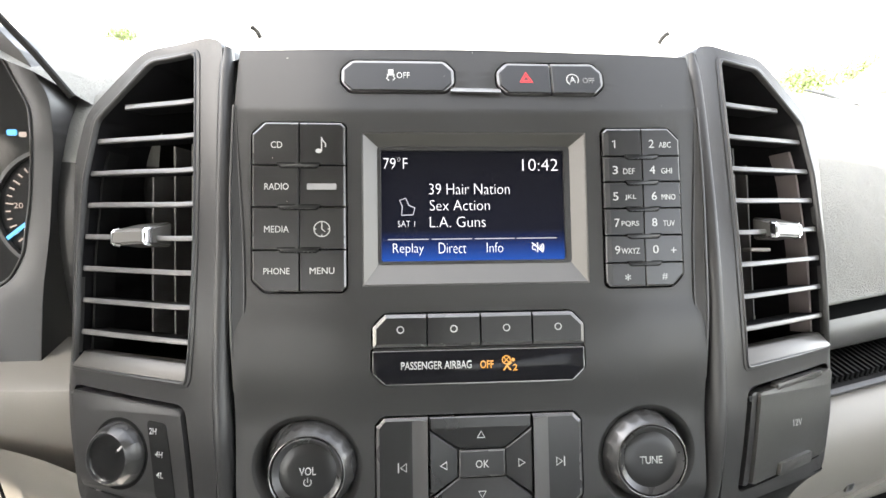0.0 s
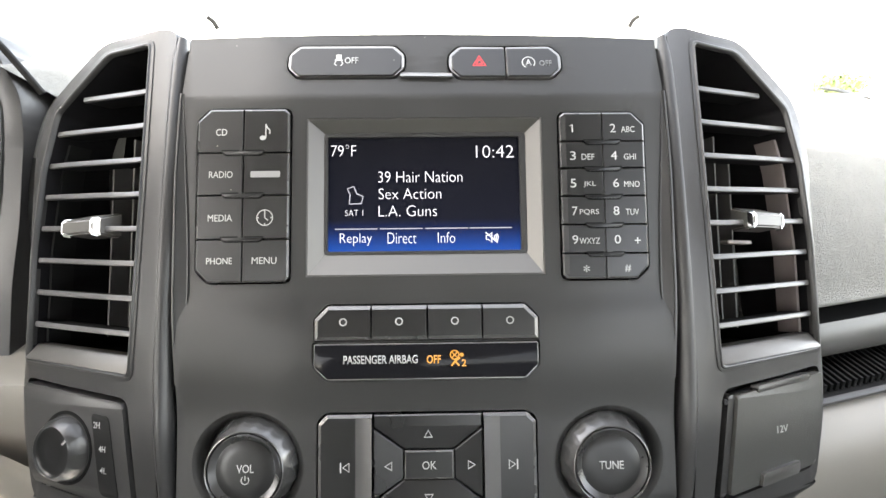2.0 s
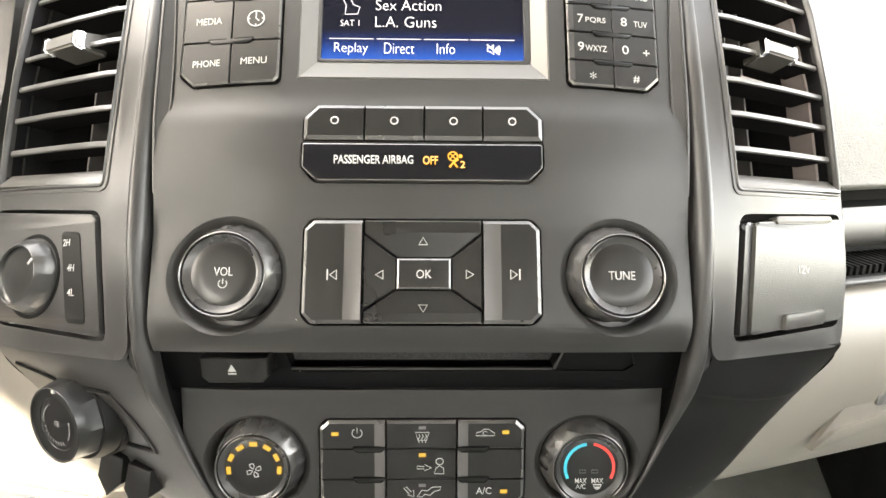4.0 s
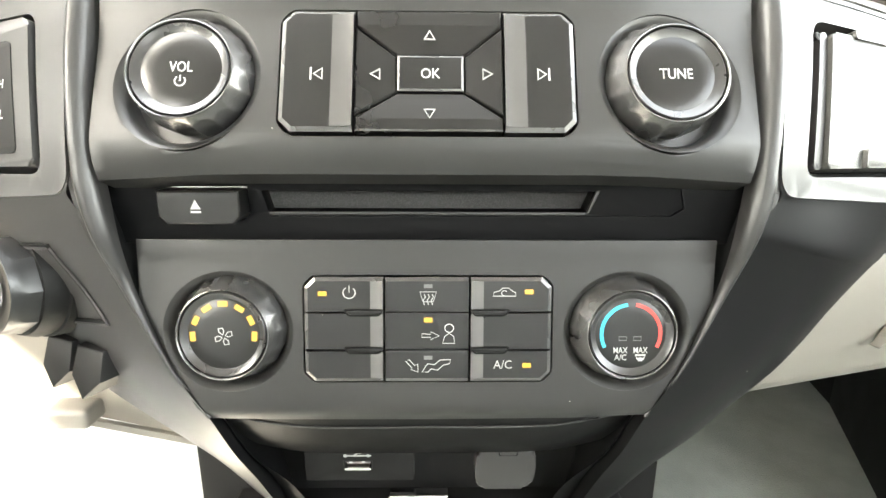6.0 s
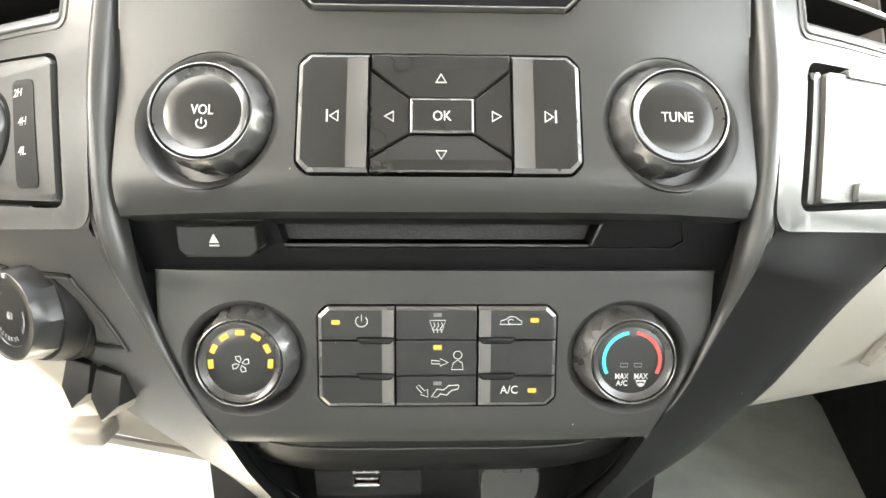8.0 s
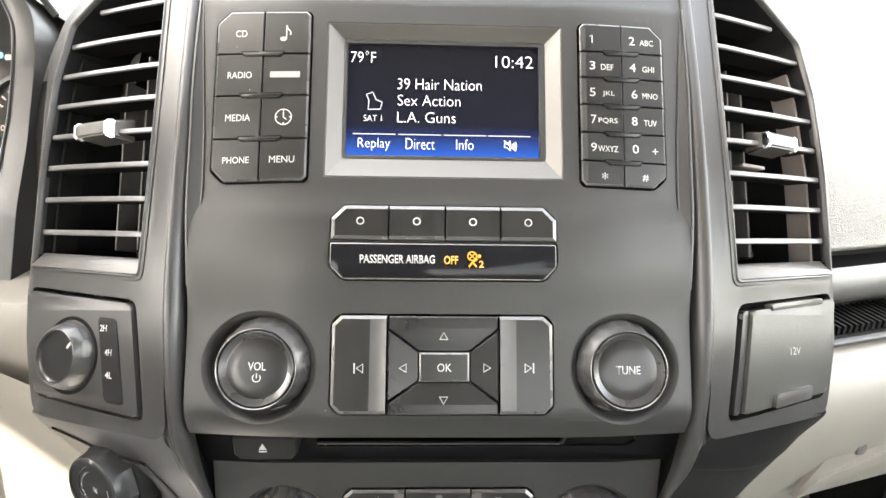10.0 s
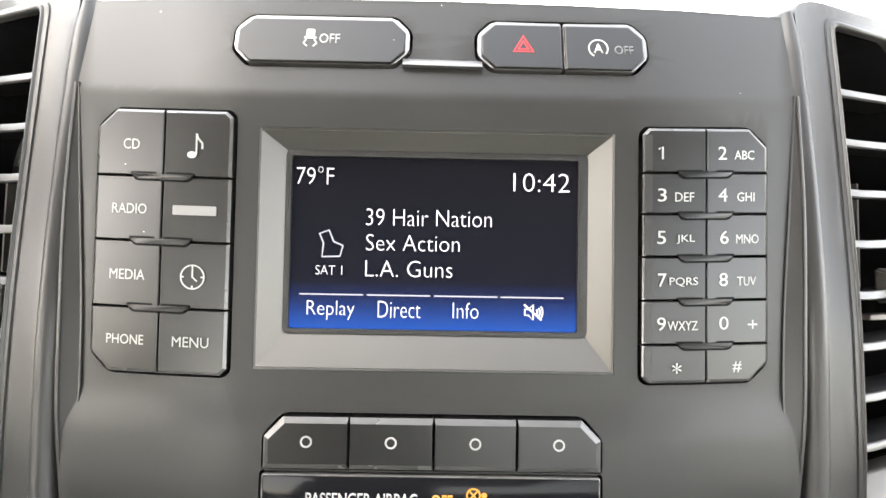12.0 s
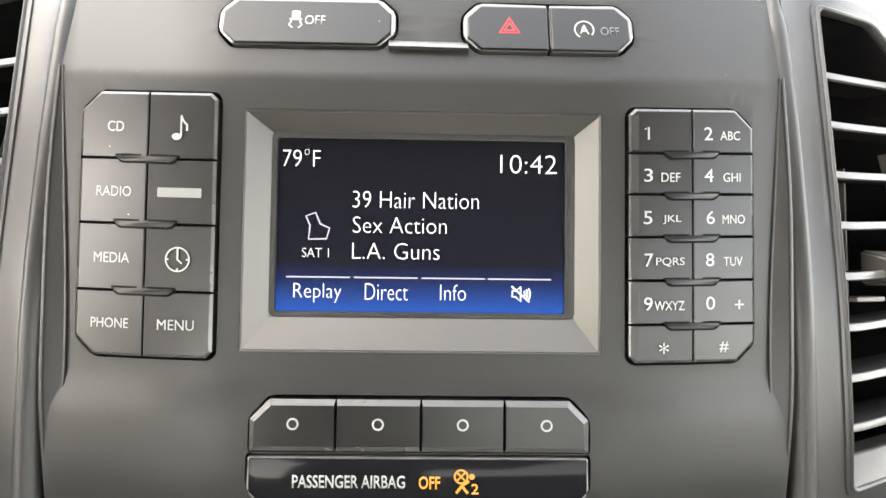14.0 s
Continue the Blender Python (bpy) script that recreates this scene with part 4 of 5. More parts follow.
# keys squeezed in height and knobs sheared to fit the camera's view
for ob in climate.children_recursive:
    turned = "knob" in (ob.name + ob.parent.name).replace("knob_well", "")
    for vert in ob.data.vertices:
        if turned:
            vert.co.y -= math.tan(TILT) * (vert.co.z - 0.006)
            vert.co.x += math.copysign(0.17, vert.co.x) * (vert.co.z - 0.006)
        else:
            vert.co.y *= 0.945

# ---- side trims: vents, switch plate, outlet cover ----
BAR = [(9.6, 118.5), (12.0, 100), (14.2, 74), (16.2, 40), (17.2, 13), (18.0, -12), (18.2, -46), (16.6, -77), (12.8, -103), (9.6, -117)]
RIM = [(-4.2, -8.0), (-4.4, -3.2), (-4.2, -2.0), (-3.7, -0.9), (-2.9, 0.1), (-1.8, 0.9), (-0.5, 1.4), (0.8, 1.5), (2.0, 1.2), (2.9, 0.5), (3.5, -0.5), (3.8, -1.9), (6.4, -2.3), (6.6, -8.0)]
EDGE = [(0.1262, -0.0332, 1.2280), (0.1232, -0.0336, 1.2100), (0.1191, -0.0290, 1.1878), (0.1036, -0.0335, 1.1563), (0.0895, -0.0355, 1.1352), (0.0853, -0.0260, 1.1117), (0.0799, -0.0150, 1.0884), (0.0740, -0.0060, 1.0650)]
SKIRT_OUT = [(0.2165, 0.0020, 1.2235), (0.2290, 0.0140, 1.2050), (0.2200, 0.0180, 1.1860), (0.2040, 0.0200, 1.1600), (0.1860, 0.0200, 1.1340), (0.1670, 0.0200, 1.1170), (0.1500, 0.0200, 1.1030), (0.1280, 0.0200, 1.0890), (0.1120, 0.0200, 1.0780)]
vent_open = [(37.8, -49.0), (119.5, -43.6), (119.0, 15.0), (113.0, 62.0), (102.0, 93.0), (60.0, 119.0), (29.5, 118.5)]
vent_rim = [(35.0, -52.0), (122.8, -46.2), (123.0, 16.0), (116.6, 64.0), (105.3, 95.4), (61.6, 121.6), (26.0, 121.2)]
body_out = [(13, -126.0), (108, -121.0), (119, -85), (127.5, -48), (131.5, 22), (123.2, 68), (110.5, 98.5), (64.5, 126.2), (22, 125.2), (11, 121.5), (16, 74), (19.5, 13), (21, -46), (16.5, -103)]
flap_out = [(29.0, -117.0), (106.0, -109.5), (117.6, -55.0), (39.5, -61.5)]


def set_back(u, v, w):
    """Bends the side trims' head and foot back to fit the camera's view (mm, in the radio's frame)."""
    e = -22.0 * max((v - 10) / 108.0, 0) ** 1.4 - 12.0 * max((-72 - v) / 46.0, 0) ** 1.6
    k = -e / (244.0 - w)
    p = Vector((u + (u - 5.0) * k, v + ((v + 5.8) * k if v > 0 else (v + 90.0) * k), w + e))
    swell = 0.033 * ease((v + 75.0) / 60.0) * ease((abs(u) - 122.0) / 34.0)
    return p + (Vector((4.0, -30.0, 240.0)) - p) * swell


def curve_back(parent, s):
    to_face = FACE.inverted() @ SIDE[s]
    back_to = to_face.inverted()
    for ob in parent.children_recursive:
        if ob.name.split(".")[0] in ("rim", "lower_rim", "inner_wall", "wing", "wing_edge", "skirt"):
            continue
        for vert in ob.data.vertices:
            q = (to_face @ vert.co) / MM
            vert.co = back_to @ (set_back(*q) * MM)


def mirrored(pts, s):
    return [(s * u, v) for u, v in pts][::s]


VCUTS = [("v", c) for c in (115, 108, 100, 92, 85, 77, 70, 62, 55, 47, 40, 32, 25, 17, 10, 0, -10, -20, -30, -40, -50, -58, -65, -72, -82, -92, -102, -110)]


def bow(s):
    return lambda u, v: -((abs(u) - 60) / 60) ** 2 * 2.0 * (abs(u) > 60) - 6.0 * max((abs(u) - 118) / 14, 0) ** 2


def wedge_tab(u0, u1, lean, more=0.0, rear=-11.0):
    """A thumb tab that thickens towards the slat behind it."""
    sect = [(3.4 + more, 23.4 - more), (3.4 + more, 30.8 + more), (rear, 30.8 + (3.4 - rear) / 3 + more), (rear, 22.0 - more)]
    bm = bmesh.new()
    ends = [[bm.verts.new(((u + lean * (3.4 - w)) * MM, v * MM, w * MM)) for w, v in sect] for u in (u0, u1)]
    for k in range(4):
        bm.faces.new((ends[0][k], ends[0][(k + 1) % 4], ends[1][(k + 1) % 4], ends[1][k]))
    bm.faces.new(ends[0][::-1])
    bm.faces.new(ends[1])
    bmesh.ops.recalc_face_normals(bm, faces=bm.faces[:])
    bmesh.ops.bevel(bm, geom=bm.edges[:], offset=1.0 * MM, segments=3, affect="EDGES")
    return bm


for s, side in ((1, "passenger"), (-1, "driver")):
    trim = thing("console_side_trim", SIDE[s], "dark plastic side trim of the centre stack, " + side + " side", "dashboard trim", "side trims of the centre stack")
    inv = SIDE[s].inverted()
    holes = [rounded(mirrored(vent_rim, s), 6, 5), rounded(grown(mirrored(flap_out, s), 1.6), 6, 5)]
    bm = plate(rounded(mirrored(body_out, s), 9, 6), holes, 34.0, 2.6, [("u", s * c) for c in (12, 18, 22, 26, 30, 34, 38, 44, 60, 75, 90, 105, 118, 122, 126, 129)] + VCUTS, bow(s))
    part("body", bm, TRIM, trim)
    path = smooth_path([(s * x, y, z) for x, y, z in EDGE], 6)
    to_face = FACE.inverted() @ SIDE[s]
    upper = [tuple(FACE @ (set_back(*((to_face @ Vector((s * u * MM, v * MM, -0.0012))) / MM)) * MM)) for u, v in BAR]
    line = smooth_path(upper + [(s * x, y, z) for x, y, z in EDGE[:5]], 6)
    cut = 6 * 10
    bm = swept(line[:cut + 1], RIM, s, lambda t: 0.55 + 0.45 * ease(t / 0.08))
    bmesh.ops.transform(bm, matrix=inv, verts=bm.verts[:])
    part("rim", bm, TRIM, trim, "rounded dark edge running down beside the radio")
    bm = swept(line[cut:], RIM, s, lambda t: 1.0 - 0.85 * ease(t * 1.25))
    bmesh.ops.transform(bm, matrix=inv, verts=bm.verts[:])
    part("lower_rim", bm, TRIM, trim, "tapering edge beside the climate panel")
    bm = loft(path, [(x - s * 0.004, y + 0.030, z) for x, y, z in path], (0, 0, 0), 3)
    bmesh.ops.transform(bm, matrix=inv, verts=bm.verts[:])
    part("inner_wall", bm, SHADED_TRIM, trim)
    wing_in = smooth_path([(s * u * MM, v * MM, w * MM) for u, v, w in ((117.2, 88, -0.2), (114.9, 50, 0.3), (112.9, 13, 0.4), (112.9, -20, 0.5), (116.5, -53, -0.5))], 6)
    wing_out = smooth_path([(s * u * MM, v * MM, w * MM) for u, v, w in ((118.0, 88, -0.1), (118.4, 50, 2.4), (117.9, 13, 3.4), (117.8, -20, 2.9), (117.0, -53, -0.4))], 6)
    bm = merged(loft(wing_in, wing_out, (0, 0, 0), 3), loft(wing_out, [(p[0] + s * 0.0004, p[1], p[2] - 0.007) for p in wing_out], (0, 0, 0), 2))
    bead = merged(tube(wing_out, 0.0006, 0.0006, 8), tube(wing_in, 0.0004, 0.0004, 8))
    for piece in (bm, bead):
        bow_verts(piece.verts)
        bmesh.ops.transform(piece, matrix=inv @ FACE, verts=piece.verts[:])
    wing = part("wing", bm, TRIM, trim, "slim bevelled wing beside the radio face")
    part("wing_edge", bead, TRIM, wing)
    a = [(s * x, y, z) for x, y, z in smooth_path([EDGE[0]] + EDGE, 5)]
    c = [(s * x, y, z) for x, y, z in smooth_path(SKIRT_OUT, 5)]
    lip = []
    for k in range(11):
        u, v = 14.0 + 94.0 * k / 10, -125.6 + 4.9 * k / 10
        pts = [FACE @ (set_back(*((to_face @ Vector((s * u * MM, (v + dv) * MM, (bow(s)(s * u, v) - dw) * MM))) / MM)) * MM) for dv, dw in ((7.0, 1.2), (2.4, 0.4), (-1.5, 1.2))]
        lip.append(pts)
    bulge = Vector((0.004, -0.007, -0.002) if s > 0 else (0, -0.003, 0))
    under = [[Vector(a[i]).lerp(Vector(c[i]), k / 10) + bulge * math.sin(math.pi * k / 10) for i in (9, 10)] for k in range(11)]
    bm = bmesh.new()
    rows = []
    for pts, (lower, last) in zip(lip, under):
        run_ = smooth_path([pts[0], pts[1], pts[2], lower, last], 4)
        rows.append([bm.verts.new(p) for p in run_])
    for r, q in zip(rows, rows[1:]):
        for k in range(len(r) - 1):
            bm.faces.new((r[k], r[k + 1], q[k + 1], q[k]))
    bm = merged(bm, loft(a[9:], c[9:], bulge, 10), loft(c, [(x - s * 0.004, y + 0.09, z) for x, y, z in c], (0, 0, 0), 3))
    skirt_faces = [[v.co.copy() for v in f.verts] for f in bm.faces]
    bmesh.ops.transform(bm, matrix=inv, verts=bm.verts[:])
    part("skirt", bm, SHADED_TRIM if s > 0 else TRIM, trim, "scuffed black plastic skirt" if s > 0 else "dark plastic skirt under the selector", 60)

    # air vent
    vent = thing("air_vent", SIDE[s], "tall black plastic air vent with eight slats, " + side + " side", "air vent", "dashboard air vents")
    op = rounded(mirrored(vent_open, s), 3.5, 5)
    bm = plate(rounded(mirrored(vent_rim, s), 5.7, 5), [op], 4.5, 1.5, [("u", s * c) for c in (30, 38, 60, 90, 105, 115)] + VCUTS, lambda u, v, f=bow(s): f(u, v) + 0.5)
    part("frame", bm, TRIM, vent)
    bm = bmesh.new()
    loop = []
    for (u0, v0), (u1, v1) in zip(op, op[1:] + op[:1]):
        n = max(1, int(math.hypot(u1 - u0, v1 - v0) / 6))
        loop += [(u0 + (u1 - u0) * k / n, v0 + (v1 - v0) * k / n) for k in range(n)]
    rings = [[bm.verts.new((u * MM, v * MM, (bow(s)(u, v) + w) * MM)) for u, v in grown(loop, d)] for d, w in ((1.3, 0.3), (1.0, 1.0), (0.5, 1.2), (-0.1, 1.0), (-0.6, 0.2), (-0.8, -1.6))]
    for r, q in zip(rings, rings[1:]):
        for k in range(len(r)):
            bm.faces.new((r[k], r[(k + 1) % len(r)], q[(k + 1) % len(r)], q[k]))
    part("opening_bead", bm, TRIM, vent, "slim bevelled bead round the opening", 50)
    bm = plate(grown(op, 1.0), [grown(op, -0.7)], 78.0, 0, base=-2.4)
    bm = merged(bm, prism(grown(op, 2.0), -84, -79))
    part("duct", bm, DUCT_SHADE, vent)
    low = prism([(s * u, v) for u, v in ((38.6, -48.4), (118.6, -43.0), (118.6, -35.5), (41.0, -40.0))][::s], -12, 0.6, 1.0, [0.8, 0.8, -6, -6] if s > 0 else [-6, -6, 0.8, 0.8])
    part("sill", low, BEZEL, vent, "sloped satin plastic sill")

    def reach(v, inner):
        """The opening's edge at a height."""
        best = []
        n = len(vent_open)
        for i in range(n):
            (a, b), (c, d) = vent_open[i], vent_open[(i + 1) % n]
            if min(b, d) <= v <= max(b, d) and b != d:
                best.append(a + (c - a) * (v - b) / (d - b))
        return min(best) if inner else max(best)

    for i in range(8):
        v = 99.0 - 17.9 * i
        e0, e1 = reach(v, True) + 0.5, reach(v, False) - 0.8
        if i == 0:
            e1 -= 8
        sect = [(-3.7, -1.2), (-3.3, -0.8), (-3.3, 0.8), (-3.7, 1.2), (-19, 0.9), (-19, 0.2)]
        bm = bmesh.new()
        ends = [[bm.verts.new((s * e * MM, (v + 0.055 * (e - 84) + y) * MM, (w - ((e - 70) / 60) ** 2 * 2.0 * (e > 70)) * MM)) for w, y in sect] for e in [e0 + (e1 - e0) * j / 6 for j in range(7)]]
        for a, c in zip(ends, ends[1:]):
            for k in range(len(sect)):
                bm.faces.new((a[k], a[(k + 1) % len(sect)], c[(k + 1) % len(sect)], c[k]))
        bm.faces.new(ends[0])
        bm.faces.new(ends[-1])
        body = part("slat", bm, DUCT_SHADE, vent, smooth=50)
        nose = [(-4.0, -1.45), (-3.4, -1.5), (-2.8, -1.0), (-2.9, 0.95), (-3.4, 1.5), (-4.0, 1.5)]
        bm = bmesh.new()
        ends = [[bm.verts.new((s * e * MM, (v + 0.055 * (e - 84) + y) * MM, (w - ((e - 70) / 60) ** 2 * 2.0 * (e > 70)) * MM)) for w, y in nose] for e in [e0 + (e1 - e0) * j / 6 for j in range(7)]]
        for a, c in zip(ends, ends[1:]):
            for k in range(len(nose)):
                bm.faces.new((a[k], a[(k + 1) % len(nose)], c[(k + 1) % len(nose)], c[k]))
        bm.faces.new(ends[0])
        bm.faces.new(ends[-1])
        part("front_edge", bm, LIT_SLAT, body, "satin grey front edge", 50)
    for e in ((44, 54, 64, 74, 86) if s > 0 else (48, 60, 73, 90)):
        v1 = min(reach(0, False), 96 - max(0, e - 70) * 0.8)
        bm = slab((s * e * MM - 0.0006, -0.033, -0.052), (s * e * MM + 0.0006, v1 * MM - 0.012, -0.026))
        part("vane", bm, VANE, vent)
    lean = 0.0 if s > 0 else 0.30
    t = part("thumb_tab", wedge_tab(s * 76.0 - 11.5, s * 76.0 + 11.5, lean), BEZEL, vent, "grey thumb tab with bright metal ends")
    for e in (-1, 1):
        part("metal_end", wedge_tab(s * 76.0 + e * 11.0 - 1.3, s * 76.0 + e * 11.0 + 1.3, lean, 0.35, -1.2), CHROME, t)

    bm = bmesh.new()
    rows = [[bm.verts.new((s * (reach(v, False) - d) * MM, v * MM, w * MM)) for d, w in ((1.2, -23.0), (2.6, -22.6), (2.6, -10.4), (1.2, -10.0))] for v in range(-36, 80, 6)]
    for r, q in zip(rows, rows[1:]):
        for k in range(4):
            bm.faces.new((r[k], r[(k + 1) % 4], q[(k + 1) % 4], q[k]))
    bm.faces.new(rows[0])
    bm.faces.new(rows[-1])
    part("baffle", bm, LIT_WALL_TAB if s > 0 else BLACK, vent, "pale brown baffle inside the duct" if s > 0 else "black baffle inside the duct")
    if s > 0:
        part("damper_tab", slab((0.064, 0.0155, -0.018), (0.083, 0.0176, -0.012), 0.0006), LIT_WALL_TAB, vent, "small pale damper tab")
    curve_back(trim, s)
    curve_back(vent, s)

def diced(bm):
    """Cut across, so that it can follow the trim's curve."""
    for at in (-66, -72, -78, -84, -90, -96, -102, -108, -113):
        bmesh.ops.bisect_plane(bm, geom=bm.verts[:] + bm.edges[:] + bm.faces[:], plane_co=(0, at * MM, 0), plane_no=(0, 1, 0))
    return bm


# four-wheel-drive selector on the driver's side
fwd = thing("drive_mode_selector", SIDE[-1], "dark rotary drive selector on a sloped plate", "rotary switch")
m = lambda pts: mirrored(pts, -1)
part("plate", diced(prism(rounded(m(grown(flap_out, -0.8)), 3), -10, 1.4, 2.2)), TRIM, fwd)
part("slot_panel", diced(prism(rounded(m([(39.5, -111), (52.5, -110), (61.0, -68.5), (48.5, -69.5)]), 2.5), -2, 1.75, 0.3)), BLACK, fwd, "dark label strip")
K4 = (-79.5, -88.5)
part("collar", lathe([(20, 1.3), (19.6, 1.7), (18.0, 1.5), (17.6, -2)], 56, *K4), SHADE_GAP, fwd)
bm = knob_body(17.2, 13.8, 1.5, 9.0, 144, 12, 0.024)
bmesh.ops.translate(bm, verts=bm.verts[:], vec=(K4[0] * MM, K4[1] * MM, 0))
k = part("knob", bm, TURN, fwd, "satin dark fluted knob", 22)
part("cap", lathe([(13.2, 7.9), (12.6, 7.4), (11.6, 7.1), (6, 7.3), (0, 7.4)], 56, *K4), KEY, k)
legend(k, ribbon([(K4[0] + 6.4, K4[1] + 4.6), (K4[0] + 9.2, K4[1] + 7.2)], 1.2, 7.2, 7.7), name="pointer")
for text, u, v in (("2H", -56.5, -74.0), ("4H", -52.0, -85.8), ("4L", -50.6, -96.8)):
    legend(fwd, letters(text, u, v, 4.6, 3.2, 1.78, weight=0.006))
legend(fwd, prism(rect(-93.5, -110.5, -89.5, -109.7), 1.42, 1.52), DIM)

curve_back(fwd, -1)

# outlet cover on the passenger's side
flap = thing("power_outlet_cover", SIDE[1], "closed grained plastic flap over a power outlet", "outlet cover")
part("recess", diced(prism(rounded(flap_out, 2.5), -14, -7.5)), SHADE_GAP, flap)
lid = part("lid", diced(prism(rounded([(37.6, -115.0), (104.8, -107.6), (116.2, -57.0), (47.2, -63.6)], 2.0), -5, 1.6, 1.2)), LIDTOP, flap, "grained dark grey lid")
part("lid_edge", diced(prism(rounded([(32.4, -115.4), (37.0, -115.0), (46.7, -63.4), (42.2, -63.8)], 1.2), -6, -0.2, 1.2)), TRIM, lid)
part("hinge", prism(rounded([(60.5, -63.6), (103.0, -60.2), (103.6, -56.6), (61.0, -60.0)], 1.2), -2, 2.6, 0.9), LIDGREY, flap)
part("hinge_pin", lathe([(1.5, -1), (1.5, 0.6), (0.9, 0.8), (0, 0.4)], 20, 39.0, -66.5), BLACK, flap)
part("pull_tab", prism(rounded([(58.5, -113.0), (88.0, -109.8), (89.4, -103.0), (60.5, -105.8)], 1.4), -2, 3.6, 1.2, ), LIDGREY, flap, "raised pull tab")
legend(flap, letters("12V", 79.0, -84.4, 8.4, 4.0, 1.62, weight=0.0))
curve_back(flap, 1)

# ---- lower console under the climate panel ----
low = thing("lower_console", Matrix.Translation((0, 0, 1.13)), "dark plastic lower console with a storage bin", "console")
a, b = [], []
for x, y, z in smooth_path([(-0.0932, -0.0330, 1.1456), (-0.057, -0.0352, 1.1389), (0, -0.0356, 1.1385), (0.057, -0.0352, 1.1394), (0.0932, -0.0330, 1.1475)], 6):
    a.append((x, y + 0.001, z - 1.13))
    b.append((x * 1.01, y + 0.0255, z - 1.13 - 0.0385))
part("brow", loft(a, b, (0, -0.002, -0.002), 10), SHADED_TRIM, low, "dark plastic brow")
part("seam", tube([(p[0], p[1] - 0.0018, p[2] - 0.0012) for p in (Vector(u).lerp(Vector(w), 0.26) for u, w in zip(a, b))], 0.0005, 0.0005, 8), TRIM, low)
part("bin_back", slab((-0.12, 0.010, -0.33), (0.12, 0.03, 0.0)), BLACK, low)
part("bin_roof", loft(b, [(p[0], 0.012, p[2] + 0.002) for p in b], (0, 0, 0), 2), SHADED_TRIM, low)
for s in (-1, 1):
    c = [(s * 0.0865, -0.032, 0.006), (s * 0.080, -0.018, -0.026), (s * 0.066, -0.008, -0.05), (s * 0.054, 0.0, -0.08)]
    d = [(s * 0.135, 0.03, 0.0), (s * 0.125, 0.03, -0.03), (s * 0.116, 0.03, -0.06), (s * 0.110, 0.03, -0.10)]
    part("cheek", loft(smooth_path(c, 5), smooth_path(d, 5), (0, -0.003, 0), 6), SHADED_TRIM, low)
    part("pedestal", slab((s * 0.112 - 0.014, -0.004, -0.36), (s * 0.112 + 0.014, 0.14, -0.090), 0.008), SHADED_TRIM, low)
usb = thing("usb_port_plate", Matrix.Translation((0, -0.001, 1.0865)) @ Euler((math.pi / 2, 0, 0)).to_matrix().to_4x4(), "black plate with a small usb socket", "usb port")
part("plate", plate(rounded(rect(-62, -9, -8, 9), 1.5), [rect(-43, -2.6, -28.6, 2.6)], 6, 0.5), BLACK, usb)
port = part("socket", plate(rounded(rect(-43, -2.6, -28.6, 2.6), 0.6), [rect(-42.2, -1.9, -29.4, 1.9)], 9, 0.2, base=0.3), BLACK, usb, "black usb shell")
part("lower_lip", prism(rounded(rect(-42.4, -2.5, -29.2, -1.3), 0.4), -4, 0.9, 0.3), CHROME, port, "bright metal lip")
part("tongue", prism(rect(-41.5, -0.2, -30.1, 1.2), -9, -1.2), LIT_WALL_TAB, port, "pale plastic tongue")
for du in (-39.2, -33.0):
    part("spring", prism(rounded(rect(du - 0.9, 1.5, du + 0.9, 2.5), 0.4), -2, 0.7, 0.2), CHROME, port)
part("usb_mark", merged(ribbon([(-42, 5.2), (-31, 5.2)], 0.7, 0.02, 0.12), prism(circle(-42, 5.2, 0.9, 12), 0.02, 0.12), prism([(-31, 6.2), (-31, 4.2), (-29, 5.2)], 0.02, 0.12), ribbon([(-38, 5.2), (-36, 6.6), (-34, 6.6)], 0.6, 0.02, 0.12)), WHITE, usb, smooth=0)
out = thing("outlet_cap", Matrix.Translation((0, -0.001, 1.0880)) @ Euler((math.pi / 2, 0, 0)).to_matrix().to_4x4(), "closed rounded grey cap over a power outlet", "outlet cover")
cap = part("cap", prism(rounded([(23.0, -11.5), (49.5, -11.5), (52.0, -2.0), (51.4, 11.0), (23.4, 11.0), (22.2, -2.0)], 4.2, 5), -6, 5.5, 1.8, seg=3), TRIM, out)
part("hinge_groove", prism(rounded(rect(33.4, 7.4, 42.8, 11.2), 0.7), 2, 5.7), SHADE_GAP, cap)
part("hinge", prism(rounded(rect(34.1, 8.1, 42.1, 11.6), 0.6), 2, 6.3, 0.5), TRIM, out)
bar = thing("tray_edge_strip", Matrix.Translation((-0.0035, -0.006, 1.0728)), "thin bright metal strip on the bin's tray edge", "trim strip")
part("strip", slab((-0.0165, -0.002, -0.0008), (0.0125, 0.004, 0.0010), 0.0006), CHROME, bar)
tray = thing("bin_tray", Matrix.Translation((0, 0, 1.06)), "black open storage tray under the climate panel", "tray")
part("floor", slab((-0.10, -0.004, -0.004), (0.10, 0.03, 0.004), 0.002), BLACK, tray)

# ---- driver's knee panel ----
knee = thing("knee_panel", Matrix.Translation((-0.2, 0, 1.15)), "earth grey plastic knee panel below the dash", "dash panel")
KB = Matrix.Translation((0.2, 0, -1.15))
inner = smooth_path([(-x + 0.004, y + 0.006, z) for x, y, z in SKIRT_OUT], 5)
outer = smooth_path([(-0.30, 0.030, z) for z in (1.24, 1.222, 1.205, 1.188, 1.170, 1.152, 1.138, 1.126, 1.118)], 5)
bm = loft(inner, outer, (0, 0.004, 0), 14)
wide = loft(outer, [(-0.86, 0.06, p[2]) for p in outer], (0, -0.02, 0), 6)
bm = merged(bm, wide)
